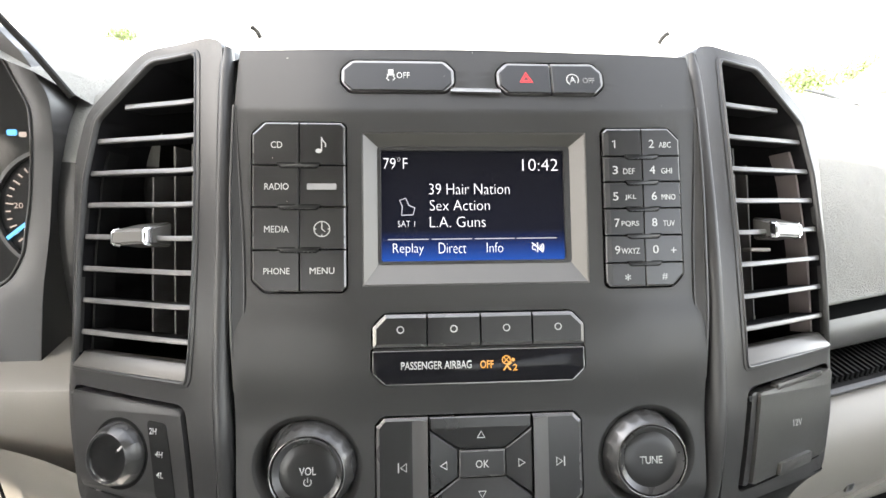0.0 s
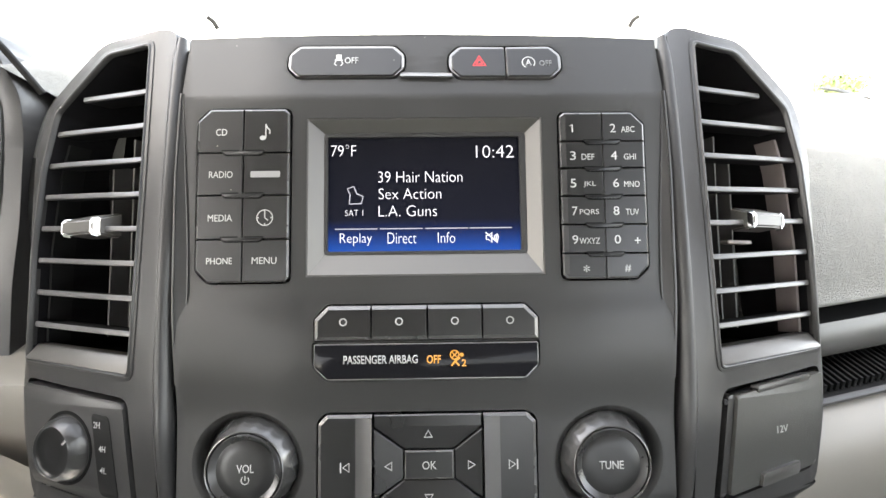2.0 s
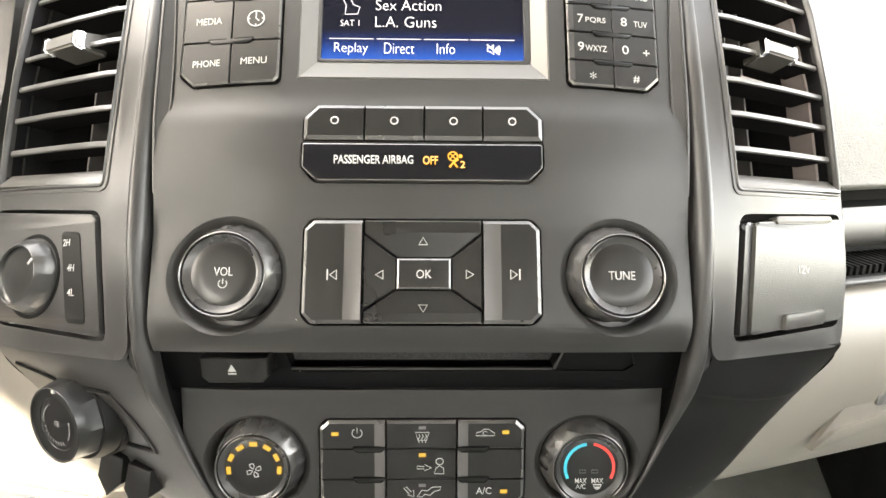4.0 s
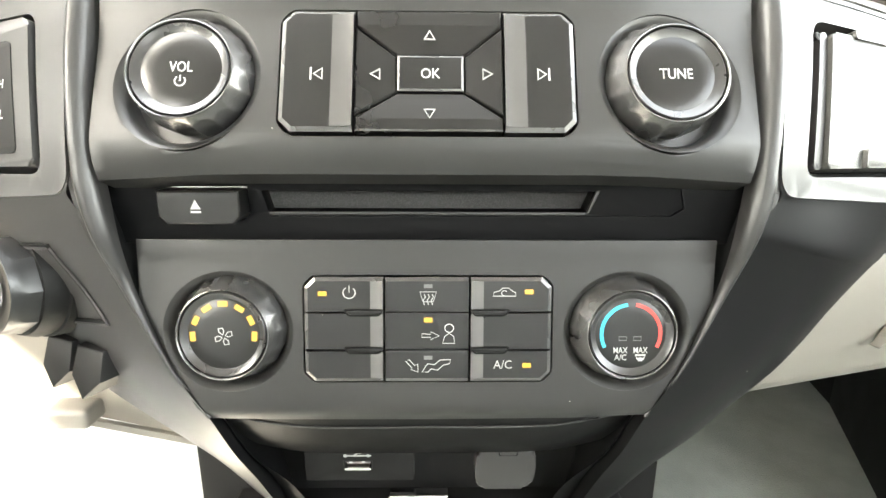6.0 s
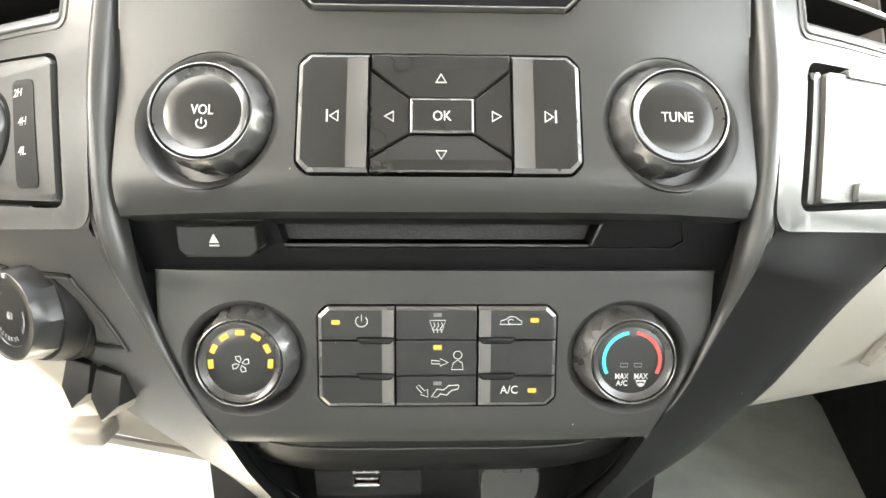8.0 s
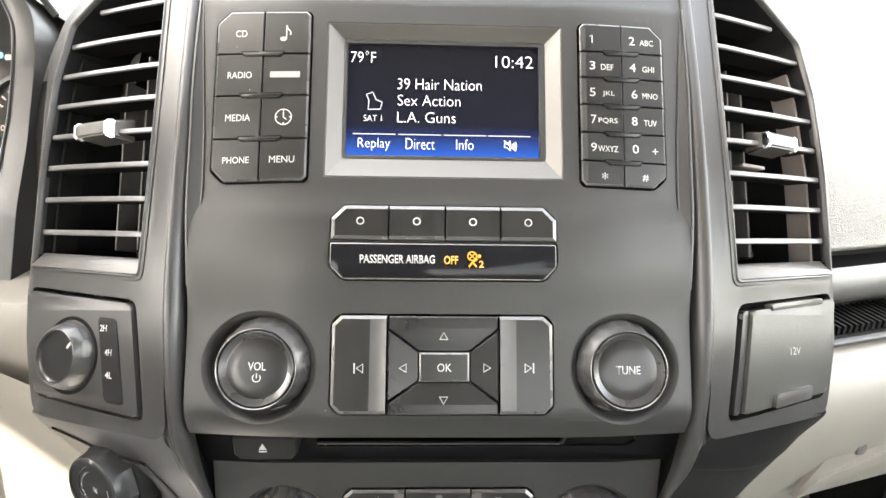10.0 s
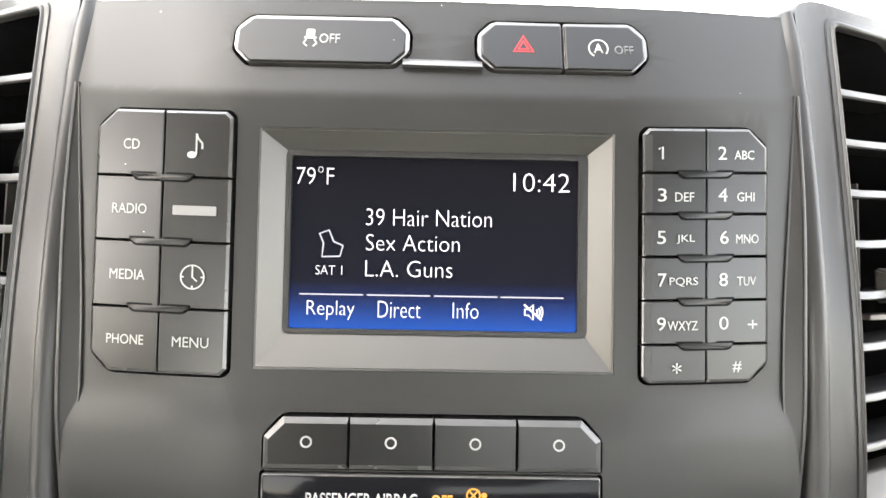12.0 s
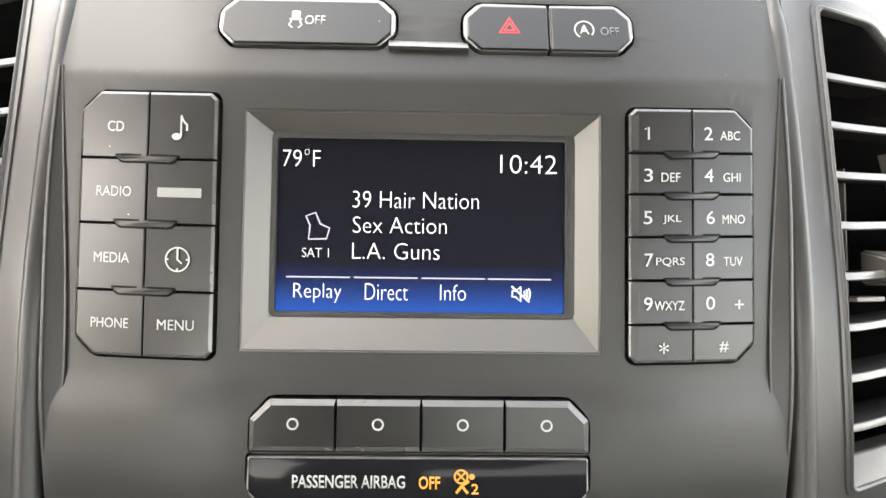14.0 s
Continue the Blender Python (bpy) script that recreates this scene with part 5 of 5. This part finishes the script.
bmesh.ops.transform(bm, matrix=KB, verts=bm.verts[:])
part("skin", bm, TAN, knee, "earth grey moulded skin", 50)
bead = tube([(p[0], p[1] - 0.001, p[2]) for p in (Vector(inner[-1]).lerp(Vector(outer[-1]), k / 8) for k in range(9))] + [(-0.86, 0.06, 1.118)], 0.0022, 0.0022, 8)
bmesh.ops.transform(bead, matrix=KB, verts=bead.verts[:])
part("lower_bead", bead, TAN, knee, "rounded lower edge")
gap = tube([(-0.285, 0.0262, 1.225), (-0.285, 0.0262, 1.175), (-0.287, 0.0270, 1.125)], 0.0008, 0.0008, 8)
bmesh.ops.transform(gap, matrix=KB, verts=gap.verts[:])
part("panel_seam", gap, SHADE_GAP, knee, "dark seam")
KN = Matrix.Translation((-0.1735, -0.0025, 1.1835)) @ Euler((math.pi / 2 - radians(6), 0, radians(-25))).to_matrix().to_4x4()
trl = thing("trailer_control_knob", KN, "chunky black rubber rotary knob on a grooved dark plate", "rotary switch")

def on_skirt(x, z, lift=0.0):
    """The foremost point of the driver's side skirt at x and z, lifted off it."""
    best = 0.05
    for quad in skirt_faces:
        for k in range(1, len(quad) - 1):
            a, b, c = quad[0], quad[k], quad[k + 1]
            det = (b.x - a.x) * (c.z - a.z) - (c.x - a.x) * (b.z - a.z)
            if abs(det) < 1e-12:
                continue
            p = ((x - a.x) * (c.z - a.z) - (c.x - a.x) * (z - a.z)) / det
            q = ((b.x - a.x) * (z - a.z) - (x - a.x) * (b.z - a.z)) / det
            if p >= -0.01 and q >= -0.01 and p + q <= 1.01:
                best = min(best, a.y + p * (b.y - a.y) + q * (c.y - a.y))
    return Vector((x, best - lift, z))


def skirt_line(corners, r, lift, n=10):
    pts = []
    for (x0, z0), (x1, z1) in zip(corners, corners[1:]):
        pts += [on_skirt(x0 + (x1 - x0) * k / n, z0 + (z1 - z0) * k / n, lift) for k in range(n)]
    pts.append(on_skirt(*corners[-1], lift))
    return tube(pts, r, r, 8)


TRI = [(-0.216, 1.2060), (-0.187, 1.2010), (-0.152, 1.2040), (-0.1345, 1.1710), (-0.168, 1.1660)]
bm = skirt_line(TRI, 0.0009, 0.0002)
bmesh.ops.transform(bm, matrix=KN.inverted(), verts=bm.verts[:])
part("groove", bm, SHADE_GAP, trl, "dark groove round the control's plate")
bm = skirt_line([(x + 0.001, z - 0.0012) for x, z in TRI], 0.0006, 0.0005)
bmesh.ops.transform(bm, matrix=KN.inverted(), verts=bm.verts[:])
part("plate_edge", bm, TRIM, trl, "rounded edge of the dark plate")
part("foot", lathe([(26.0, -6.0), (25.6, 0.8), (24.6, 1.2), (20, 1.2)], 56), BLACK, trl)
bm = knob_body(22.2, 19.4, 0.6, 20.0, 108, 9, 0.05)
k = part("knob", bm, GRIP, trl, "black rubber grip", 14)
part("collar", lathe([(24.5, 0.6), (24.5, 5.0), (22.5, 9.5), (19.5, 9.8)], 56), BLACK, k)
part("cap", lathe([(18.7, 19.2), (17.6, 18.8), (13.6, 18.6), (13.4, 18.2), (5, 18.3), (0, 18.4)], 56), KEY, k)
legend(k, merged(ribbon(circle(0, 0, 10.4, 16, 110, 190), 0.9, 18.6, 18.8), ribbon(circle(0, 0, 10.4, 10, -35, 25), 1.2, 18.6, 18.8)), DIM)
legend(k, prism(rounded(rect(-1.8, -1.4, 1.8, 1.6), 0.8), 18.4, 18.7), DIM)
legend(k, merged(*[prism([(10.2 * math.cos(d) + p * math.cos(d), 10.2 * math.sin(d) + p * math.sin(d)) for d, p in ((e - 0.05, -0.9), (e + 0.05, -0.9), (e + 0.05, 0.9), (e - 0.05, 0.9))], 18.6, 18.8) for e in (radians(a) for a in range(200, 300, 12))]), DIM)
legend(k, prism(rect(-1.0, 16.6, 1.0, 19.0), 15.5, 19.6))
tray2 = thing("switch_recess", Matrix.Translation((-0.149, -0.0012, 1.1455)) @ Euler((math.pi / 2, 0, radians(-27))).to_matrix().to_4x4(), "ribbed dark recess holding two rocker switches", "switch panel")
part("bed", prism(rounded([(-40, 12), (22, 6), (36, -18), (-36, -8)], 2), -8, 0.2, 0.5), BLACK, tray2)
for i in range(3):
    part("rib", ribbon([(8, 3 - 5 * i), (27 + 3.0 * i, -1 - 5.5 * i)], 1.0, 0.0, 1.6), BLACK, tray2)
for du in (-15.5, 7.0):
    sw = thing("rocker_switch", Matrix.Translation((-0.149, -0.0012, 1.1455)) @ Euler((math.pi / 2, 0, radians(-27))).to_matrix().to_4x4() @ Matrix.Translation((du * MM, 0.001, 0)), "black plastic rocker switch standing out of the knee panel", "switch", "rocker switches")
    part("rocker", prism([(-8, 10), (-9, -3), (-2, -13), (8, -4), (7, 9)], -4, 15, 1.0, [12, 16, 17, 14, 10]), RUBBER, sw)
pull = thing("hood_release_tab", Matrix.Translation((-0.184, 0.010, 1.105)), "small grey plastic pull tab under the knee panel", "pull tab")
part("tab", slab((-0.012, -0.002, -0.005), (0.012, 0.014, 0.006), 0.003), TAN, pull)

# ---- dashboard ----
dash = thing("dashboard", Matrix.Translation((0, 0.1, 1.3)), "grey and charcoal truck dashboard", "dashboard")


def run(profile, xs, slope=0.27, bend=0.0):
    """A moulding with one (y, z) profile run along x, falling back as it goes outward."""
    bm = bmesh.new()
    rows = [[bm.verts.new((x, y + (abs(x) - 0.26) * slope + bend * (abs(x) - 0.26) ** 2 - 0.1, z - 1.3)) for y, z in profile] for x in xs]
    for r, q in zip(rows, rows[1:]):
        for k in range(len(profile) - 1):
            bm.faces.new((r[k], r[k + 1], q[k + 1], q[k]))
    return bm


def arc(pts, steps=5):
    return [(p.y, p.z) for p in smooth_path([(0, y, z) for y, z in pts], steps)]


XR = [0.14, 0.18, 0.22, 0.26, 0.30, 0.34, 0.4, 0.5, 0.65, 0.86]
part("passenger_pad", run(arc([(0.083, 1.2885), (0.078, 1.2925), (0.082, 1.30), (0.097, 1.335), (0.125, 1.372), (0.167, 1.400), (0.21, 1.411), (0.30, 1.417), (0.62, 1.40)], 5), XR), PAD, dash, "pale grey embossed soft dash pad", 60)
part("groove", run([(0.083, 1.2885), (0.100, 1.287), (0.100, 1.278), (0.080, 1.2775)], XR), SHADE_GAP, dash, "dark seam")
part("middle_band", run(arc([(0.0795, 1.2775), (0.075, 1.268), (0.074, 1.256), (0.080, 1.2500)], 4), XR), LIDGREY, dash, "grey plastic band")
part("ledge_slot", run([(0.080, 1.2500), (0.105, 1.249), (0.100, 1.236), (0.053, 1.2385)], XR), BLACK, dash, "black ribbed ledge")
for i in range(44):
    x = 0.205 + i * 0.0052
    bm = slab((x - 0.0009, -0.030, 0.0), (x + 0.0009, 0.0, 0.0065), 0.0)
    for v in bm.verts:
        v.co += Vector((0.0, 0.087 + (x - 0.26) * 0.27 - 0.1, 1.238 - 1.3))
    part("rib", bm, BLACK, dash)
part("ledge_edge", run(arc([(0.053, 1.2385), (0.0495, 1.2375), (0.0495, 1.235), (0.054, 1.2335)], 3), XR), TRIM, dash)
body_line = arc([(0.100, 1.225), (0.090, 1.25), (0.092, 1.30), (0.099, 1.345), (0.110, 1.380), (0.126, 1.407), (0.148, 1.424), (0.185, 1.432), (0.30, 1.426), (0.62, 1.40)], 6)
XD = [-0.19, -0.205, -0.22, -0.24, -0.262]
part("driver_body", run(body_line[:27], XD, 0.25), CHARCOAL, dash, "dark plastic dash body beside the gauges", 60)
part("driver_shoulder", run(body_line[26:], XD, 0.25), PAD, dash, "pale grey shoulder rolling over beside the gauges", 60)
part("top_deck", loft([(-0.118, 0.066 - 0.1, 1.4560 - 1.3), (-0.06, 0.058 - 0.1, 1.4588 - 1.3), (0, 0.0565 - 0.1, 1.4595 - 1.3), (0.06, 0.058 - 0.1, 1.4584 - 1.3), (0.118, 0.066 - 0.1, 1.4550 - 1.3)],
                      [(-0.2, 0.52, 1.38 - 1.3), (-0.1, 0.53, 1.38 - 1.3), (0, 0.53, 1.38 - 1.3), (0.1, 0.53, 1.38 - 1.3), (0.2, 0.52, 1.38 - 1.3)], (0, 0, 0.006), 8), PAD, dash, "pale grey top deck of the dash")
for s in (-1, 1):
    a = [(s * 0.118, -0.034, 0.1555), (s * 0.17, 0.004, 0.143), (s * 0.20, 0.004, 0.122), (s * 0.222, 0.01, 0.096)]
    b = [(s * 0.20, 0.52, 0.080), (s * 0.25, 0.52, 0.08), (s * 0.30, 0.52, 0.08), (s * 0.34, 0.52, 0.08)]
    part("top_shoulder", loft(smooth_path(a, 4), smooth_path(b, 4), (0, 0, 0.004), 8), PAD, dash, "pale grey shoulder of the dash top")
    bm = tube(smooth_path([(s * 0.1172, -0.010, 0.1655), (s * 0.1186, -0.011, 0.1690), (s * 0.1215, -0.012, 0.1715)], 5), 0.0013, 0.0011, 8)
    part("tray_lug", bm, VANE, dash, "small grey curved lug on the dash top")
part("defrost_slot", tube([(0.425, 0.180, 0.1145), (0.49, 0.30, 0.1185), (0.555, 0.42, 0.1175)], 0.003, 0.002, 8), BLACK, dash, "dark windshield defroster slot")
part("knee_tan", run(arc([(0.098, 1.270), (0.050, 1.2665), (0.041, 1.260), (0.038, 1.235), (0.041, 1.20), (0.05, 1.14)], 4), [-0.205, -0.23, -0.26, -0.30, -0.34, -0.4, -0.6, -0.86], 0.05), TAN, dash, "earth grey lower dash")

glove = thing("glove_box", Matrix.Translation((0.3, 0.04, 1.16)), "earth grey glove box with a recessed latch", "glove box")
GB = Matrix.Translation((-0.3, -0.04, -1.16))
bm = bmesh.new()
prof = arc([(0.056, 1.2335), (0.043, 1.227), (0.031, 1.209), (0.028, 1.180), (0.034, 1.150), (0.042, 1.126), (0.049, 1.113), (0.062, 1.106), (0.12, 1.104)], 5)
rows = [[bm.verts.new((x, y + (x - 0.26) * 0.27, z)) for y, z in prof] for x in XR]
for r, q_ in zip(rows, rows[1:]):
    for k in range(len(prof) - 1):
        bm.faces.new((r[k], r[k + 1], q_[k + 1], q_[k]))
bmesh.ops.transform(bm, matrix=GB, verts=bm.verts[:])
part("door", bm, TAN, glove, "earth grey moulded door", 60)
HM = GB @ Matrix.Translation((0.26, 0.0312, 1.16)) @ Euler((math.pi / 2, 0, math.atan(0.27))).to_matrix().to_4x4()


def on_glove(bm):
    bmesh.ops.transform(bm, matrix=HM, verts=bm.verts[:])
    return bm


latch = part("latch", on_glove(prism([(-22, -20), (120, 2), (120, 30), (8, 17)], -3, 0.5, 0.6)), TAN, glove, "shallow latch recess")
part("upper_lip", on_glove(prism(rounded([(4, 14.5), (120, 27), (120, 31), (7, 18.0)], 1.5), -2, 2.6, 1.0)), TAN, latch)
part("lower_lip", on_glove(prism(rounded([(-27, -22), (120, 0), (120, 9), (-10, -11.0)], 2), -2, 3.0, 1.4)), TAN, latch)
part("lock", on_glove(prism(rounded(rect(22, 1, 30, 9), 2), 0, 2, 0.8)), SATIN, latch, "satin metal lock")

# ---- instrument cluster ----
gauges = thing("instrument_cluster", Matrix.Translation((-0.301, 0.10, 1.37)), "dark instrument cluster with a lit dial behind its surround", "gauge cluster")
GM = Matrix.Translation((0, 0, 0)) @ Euler((math.pi / 2 - radians(16), 0, 0)).to_matrix().to_4x4()


def on_gauge(bm):
    bmesh.ops.transform(bm, matrix=GM, verts=bm.verts[:])
    return bm


open_ = [(-200, -55), (-14, -62), (10.6, -52), (20, -36), (27, 0), (30, 32), (30, 56), (15.5, 87), (-6, 100), (-200, 108)]
outer_ = [(-210, -140), (24, -140), (31, -60), (38, -20), (44, 35), (43, 62), (30, 88), (8, 112), (-210, 126)]
part("surround", on_gauge(plate(rounded(outer_, 8), [rounded(open_, 6)], 60, 3.0)), TRIM, gauges, "dark grey moulded gauge surround")
part("inner_lip", on_gauge(plate(grown(rounded(open_, 6), 2.4), [rounded(open_, 6)], 6, 1.0, base=1.2)), LIDGREY, gauges, "grey lip round the gauges")
part("dial_board", on_gauge(prism(grown(rounded(open_, 6), 3.0), -30, -23)), BLACK, gauges)
C0 = (30.1, -8.0)
part("dial_ring", on_gauge(lathe([(42, -23), (42, -20), (39.5, -20), (39, -22.8)], 64, *C0)), TRIM, gauges)
for i in range(12):
    d = radians(118 + i * 9.0)
    r0 = 31.5 if i % 3 else 30.0
    part("tick", on_gauge(ribbon([(C0[0] + r0 * math.cos(d), C0[1] + r0 * math.sin(d)), (C0[0] + 35 * math.cos(d), C0[1] + 35 * math.sin(d))], 1.0, -22.8, -22.4)), CLUSTERWHITE, gauges, smooth=0)
part("numeral", on_gauge(letters("20", 3.4, -4.7, 6.0, 3.8, -22.8)), CLUSTERWHITE, gauges, smooth=0)
part("needle", on_gauge(ribbon([(8.6, -17.0), (-5.6, -27.9)], 2.4, -21.5, -21)), CLUSTERBLUE, gauges, "lit blue needle", 0)
part("warning_lamp", on_gauge(prism(rounded(rect(-0.5, 42.0, 6.0, 46.0), 1.4), -22.8, -22.3)), CLUSTERBLUE, gauges, "lit blue lamp", 0)
part("status_lamp", on_gauge(prism(rounded(rect(7.2, 41.0, 12.0, 44.4), 1.2), -22.8, -22.3)), CLUSTERWHITE, gauges, "lit pale lamp", 0)
hood = thing("gauge_hood", Matrix.Translation((-0.28, 0.12, 1.44)), "pale grey hood over the gauges with a dark edge", "gauge hood")
part("hood_skin", loft([(0.036, 0.03, -0.022), (0.016, -0.004, 0.006), (-0.03, -0.03, 0.034), (-0.25, -0.03, 0.05)], [(0.06, 0.45, -0.05), (0.03, 0.45, -0.04), (-0.03, 0.45, -0.03), (-0.25, 0.45, -0.03)], (0, 0, 0.01), 6), PAD, hood)
part("edge_strip", tube([(0.033, 0.002, -0.010), (0.018, 0.0, 0.016), (0.0, -0.002, 0.042)], 0.0022, 0.0018, 8), BLACK, hood, "dark edge strip")

# ---- cab shell ----
FLOOR, ROOF, LEFT, RIGHT, REAR = 0.80, 1.97, -0.86, 0.86, -2.1


def shell(name, bm, material, label, category):
    bmesh.ops.recalc_face_normals(bm, faces=bm.faces[:])
    me = bpy.data.meshes.new(name)
    bm.to_mesh(me)
    bm.free()
    me.materials.append(material)
    return tagged(new(name, me), label, category, kind="structure")


CLOTH = plastic("dark_cloth", (0.10, 0.10, 0.098), 0.95, 500, 0.8, 0.2, depth=0.001)
shell("floor", slab((LEFT, REAR, FLOOR - 0.05), (RIGHT, 0.85, FLOOR)), CARPET, "grey carpeted cab floor", "floor")
shell("firewall", slab((LEFT, 0.62, FLOOR), (RIGHT, 0.70, 1.36)), CARPET, "grey carpeted firewall under the dash", "wall")
bm = bmesh.new()
hump = [(-0.17, 0.0), (-0.13, 0.13), (-0.06, 0.17), (0.06, 0.17), (0.13, 0.13), (0.17, 0.0)]
rows = [[bm.verts.new((x, y, FLOOR + z)) for x, z in hump] for y in (-1.2, 0.62)]
for k in range(len(hump) - 1):
    bm.faces.new((rows[0][k], rows[0][k + 1], rows[1][k + 1], rows[1][k]))
shell("floor_tunnel", bm, CARPET, "carpeted transmission tunnel", "floor")
HEADLINER = plastic("headliner_cloth", (0.27, 0.265, 0.258), 0.95, 300, 0.4, 0.08)
shell("roof", slab((LEFT, REAR, ROOF), (RIGHT, -0.24, ROOF + 0.05)), HEADLINER, "grey cloth headliner", "ceiling")
for nm, y0, z0, y1, z1 in (("wall_rear_low", REAR - 0.05, FLOOR, REAR, 1.50), ("wall_rear_head", REAR - 0.05, 1.80, REAR, ROOF)):
    shell(nm, slab((LEFT, y0, z0), (RIGHT, y1, z1)), LINING, "plain cab rear wall below and above the glass", "wall")
for s_, nm in ((1, "passenger"), (-1, "driver")):
    x0, x1 = (RIGHT, RIGHT + 0.06) if s_ > 0 else (LEFT - 0.06, LEFT)
    shell("wall_" + nm + "_head", slab((x0, REAR, 1.88), (x1, -0.10, ROOF)), LINING, "headliner edge over the door", "wall")
    shell("wall_" + nm + "_rear", slab((x0, REAR, FLOOR), (x1, -0.92, 1.36)), LINING, "plain rear door panel", "wall")
    if s_ > 0:
        shell("wall_" + nm + "_pillar", slab((x0, -1.05, 1.36), (x1, -0.92, 1.88)), LINING, "pale door pillar", "wall")
    shell("wall_" + nm + "_cowl", slab((x0, 0.50, FLOOR), (x1, 0.85, 1.36)), LINING, "plain cowl side panel", "wall")
    shell("wall_" + nm + "_door", slab((x0, -0.92, FLOOR), (x1, 0.50, 1.36 if s_ < 0 else 1.29)), CLOTH, "plain closed door panel", "wall")
shell("wall_driver_seat_side", slab((LEFT - 0.06, -1.05, 1.36), (LEFT, -0.53, 1.88)), CLOTH, "plain wall beside the driver's seat", "wall")
shell("wall_driver_front", slab((LEFT - 0.06, -0.27, 1.36), (LEFT, 0.50, 1.80)), CLOTH, "plain wall ahead of the driver's window", "wall")
shell("wall_seat_height", slab((LEFT, -0.98, FLOOR), (RIGHT, -0.80, 1.28), 0.03), plastic("seat_cloth", (0.40, 0.393, 0.38), 0.95, 500, 0.8, 0.2, depth=0.001), "plain grey cloth partition behind the viewpoint", "wall")
shell("wall_passenger_seat_back", slab((0.16, -0.96, 1.28), (0.74, -0.84, 1.40), 0.04), CLOTH, "plain dark cloth seat back behind the viewpoint", "wall")
shell("wall_centre_seat_back", slab((-0.46, -0.92, 1.28), (0.05, -0.81, 1.56), 0.04), CLOTH, "plain dark cloth centre seat back behind the viewpoint", "wall")
for s in (-1, 1):
    shell("windshield_pillar", tube([(s * 0.86, 0.80, 1.36), (s * 0.80, 0.36, 1.66), (s * 0.74, -0.24, 1.96)], 0.035, 0.03, 12), LINING, "pale windshield pillar", "pillar")
bm = bmesh.new()
grid = [[bm.verts.new((x, y - 0.05 * (x / 0.8) ** 2, z)) for x in (-0.82, -0.5, -0.2, 0.2, 0.5, 0.82)] for y, z in ((0.86, 1.37), (0.38, 1.67), (-0.24, 1.96))]
for r, q_ in zip(grid, grid[1:]):
    for k in range(5):
        bm.faces.new((r[k], r[k + 1], q_[k + 1], q_[k]))
KICK = prism([(680, 615), (655, 520), (550, 300), (500, 200), (855, 200), (855, 615)], FLOOR * 1000, 1010, 8)
shell("kick_panel", KICK, SHADED_TRIM, "black plastic kick panel beside the passenger's footwell", "panel")
ws = shell("windshield", bm, GLASS, "clear windshield glass", "window")
ws.visible_shadow = False
shell("cowl_panel", slab((LEFT, 0.70, 1.30), (RIGHT, 0.95, 1.37)), BLACK, "black cowl panel under the glass", "panel")
mat_ = thing("floor_mat", Matrix.Translation((-0.44, 0.25, FLOOR)), "pale protective mat on the driver's floor", "floor mat")
part("sheet", slab((-0.27, -0.55, 0.0), (0.27, 0.30, 0.012), 0.004), MAT, mat_)
part("kick", slab((-0.27, 0.29, 0.0), (0.27, 0.31, 0.22), 0.004), MAT, mat_)

# ---- outside ----
ASPHALT = plastic("pale_concrete", (0.33, 0.32, 0.30), 0.9, 12, 0.6, 0.15, depth=0.01)
bm = bmesh.new()
bmesh.ops.create_grid(bm, x_segments=8, y_segments=8, size=600)
shell("ground", bm, ASPHALT, "pale concrete lot reaching to the horizon", "ground")
LEAF = plastic("foliage", (0.11, 0.15, 0.05), 0.6, 40, 0.0, 0.35)
BARK = plastic("bark", (0.12, 0.09, 0.07), 0.9, 60, 0.8, 0.3, depth=0.02)


def shrub_thing(x, y, h, r, seed, leaf=1.0):
    rnd = random.Random(seed)
    t = thing("shrub", Matrix.Translation((x, y, 0)), "low leafy green shrub beyond the pale lot", "shrub", "shrubs beyond the lot")
    trunk = tube([(0, 0, 0), (0.05 * h, 0, h * 0.3), (0, 0.05 * h, h * 0.62)], 0.025 * h, 0.025 * h, 10)
    limbs = [tube([(0, 0, h * 0.35), (r * 0.6 * math.cos(a), r * 0.6 * math.sin(a), h * 0.6)], 0.015 * h, 0.015 * h, 6) for a in (0.3, 1.9, 3.4, 4.9)]
    part("trunk", merged(trunk, *limbs), BARK, t)
    verts, faces = [], []
    for _ in range(1300):
        a, b, q = rnd.uniform(0, 6.283), math.acos(rnd.uniform(-1, 1)), rnd.random() ** 0.4
        lump = 0.75 + 0.35 * noise.noise(Vector((math.cos(a) * 1.7 + seed, math.sin(a) * 1.7, b * 1.3)))
        p = Vector((r * q * lump * math.sin(b) * math.cos(a), r * q * lump * math.sin(b) * math.sin(a), h * 0.56 + h * 0.46 * q * lump * math.cos(b)))
        e = Euler((rnd.uniform(0, 6), rnd.uniform(0, 6), rnd.uniform(0, 6))).to_matrix()
        k = rnd.uniform(0.06, 0.13) * leaf
        i = len(verts)
        verts += [p + e @ Vector(c) * k for c in ((-1, 0, 0), (0, -0.6, 0.1), (1, 0, 0), (0, 0.6, 0.1))]
        faces.append((i, i + 1, i + 2, i + 3))
    me = bpy.data.meshes.new("crown")
    me.from_pydata([tuple(v) for v in verts], [], faces)
    me.materials.append(LEAF)
    c = new("crown", me)
    c.parent = t


shrub_thing(8.8, 10.9, 0.95, 0.75, 1, 0.45)
shrub_thing(10.1, 10.7, 1.15, 0.85, 4, 0.45)
shrub_thing(-28.0, 55.0, 2.1, 2.1, 5)
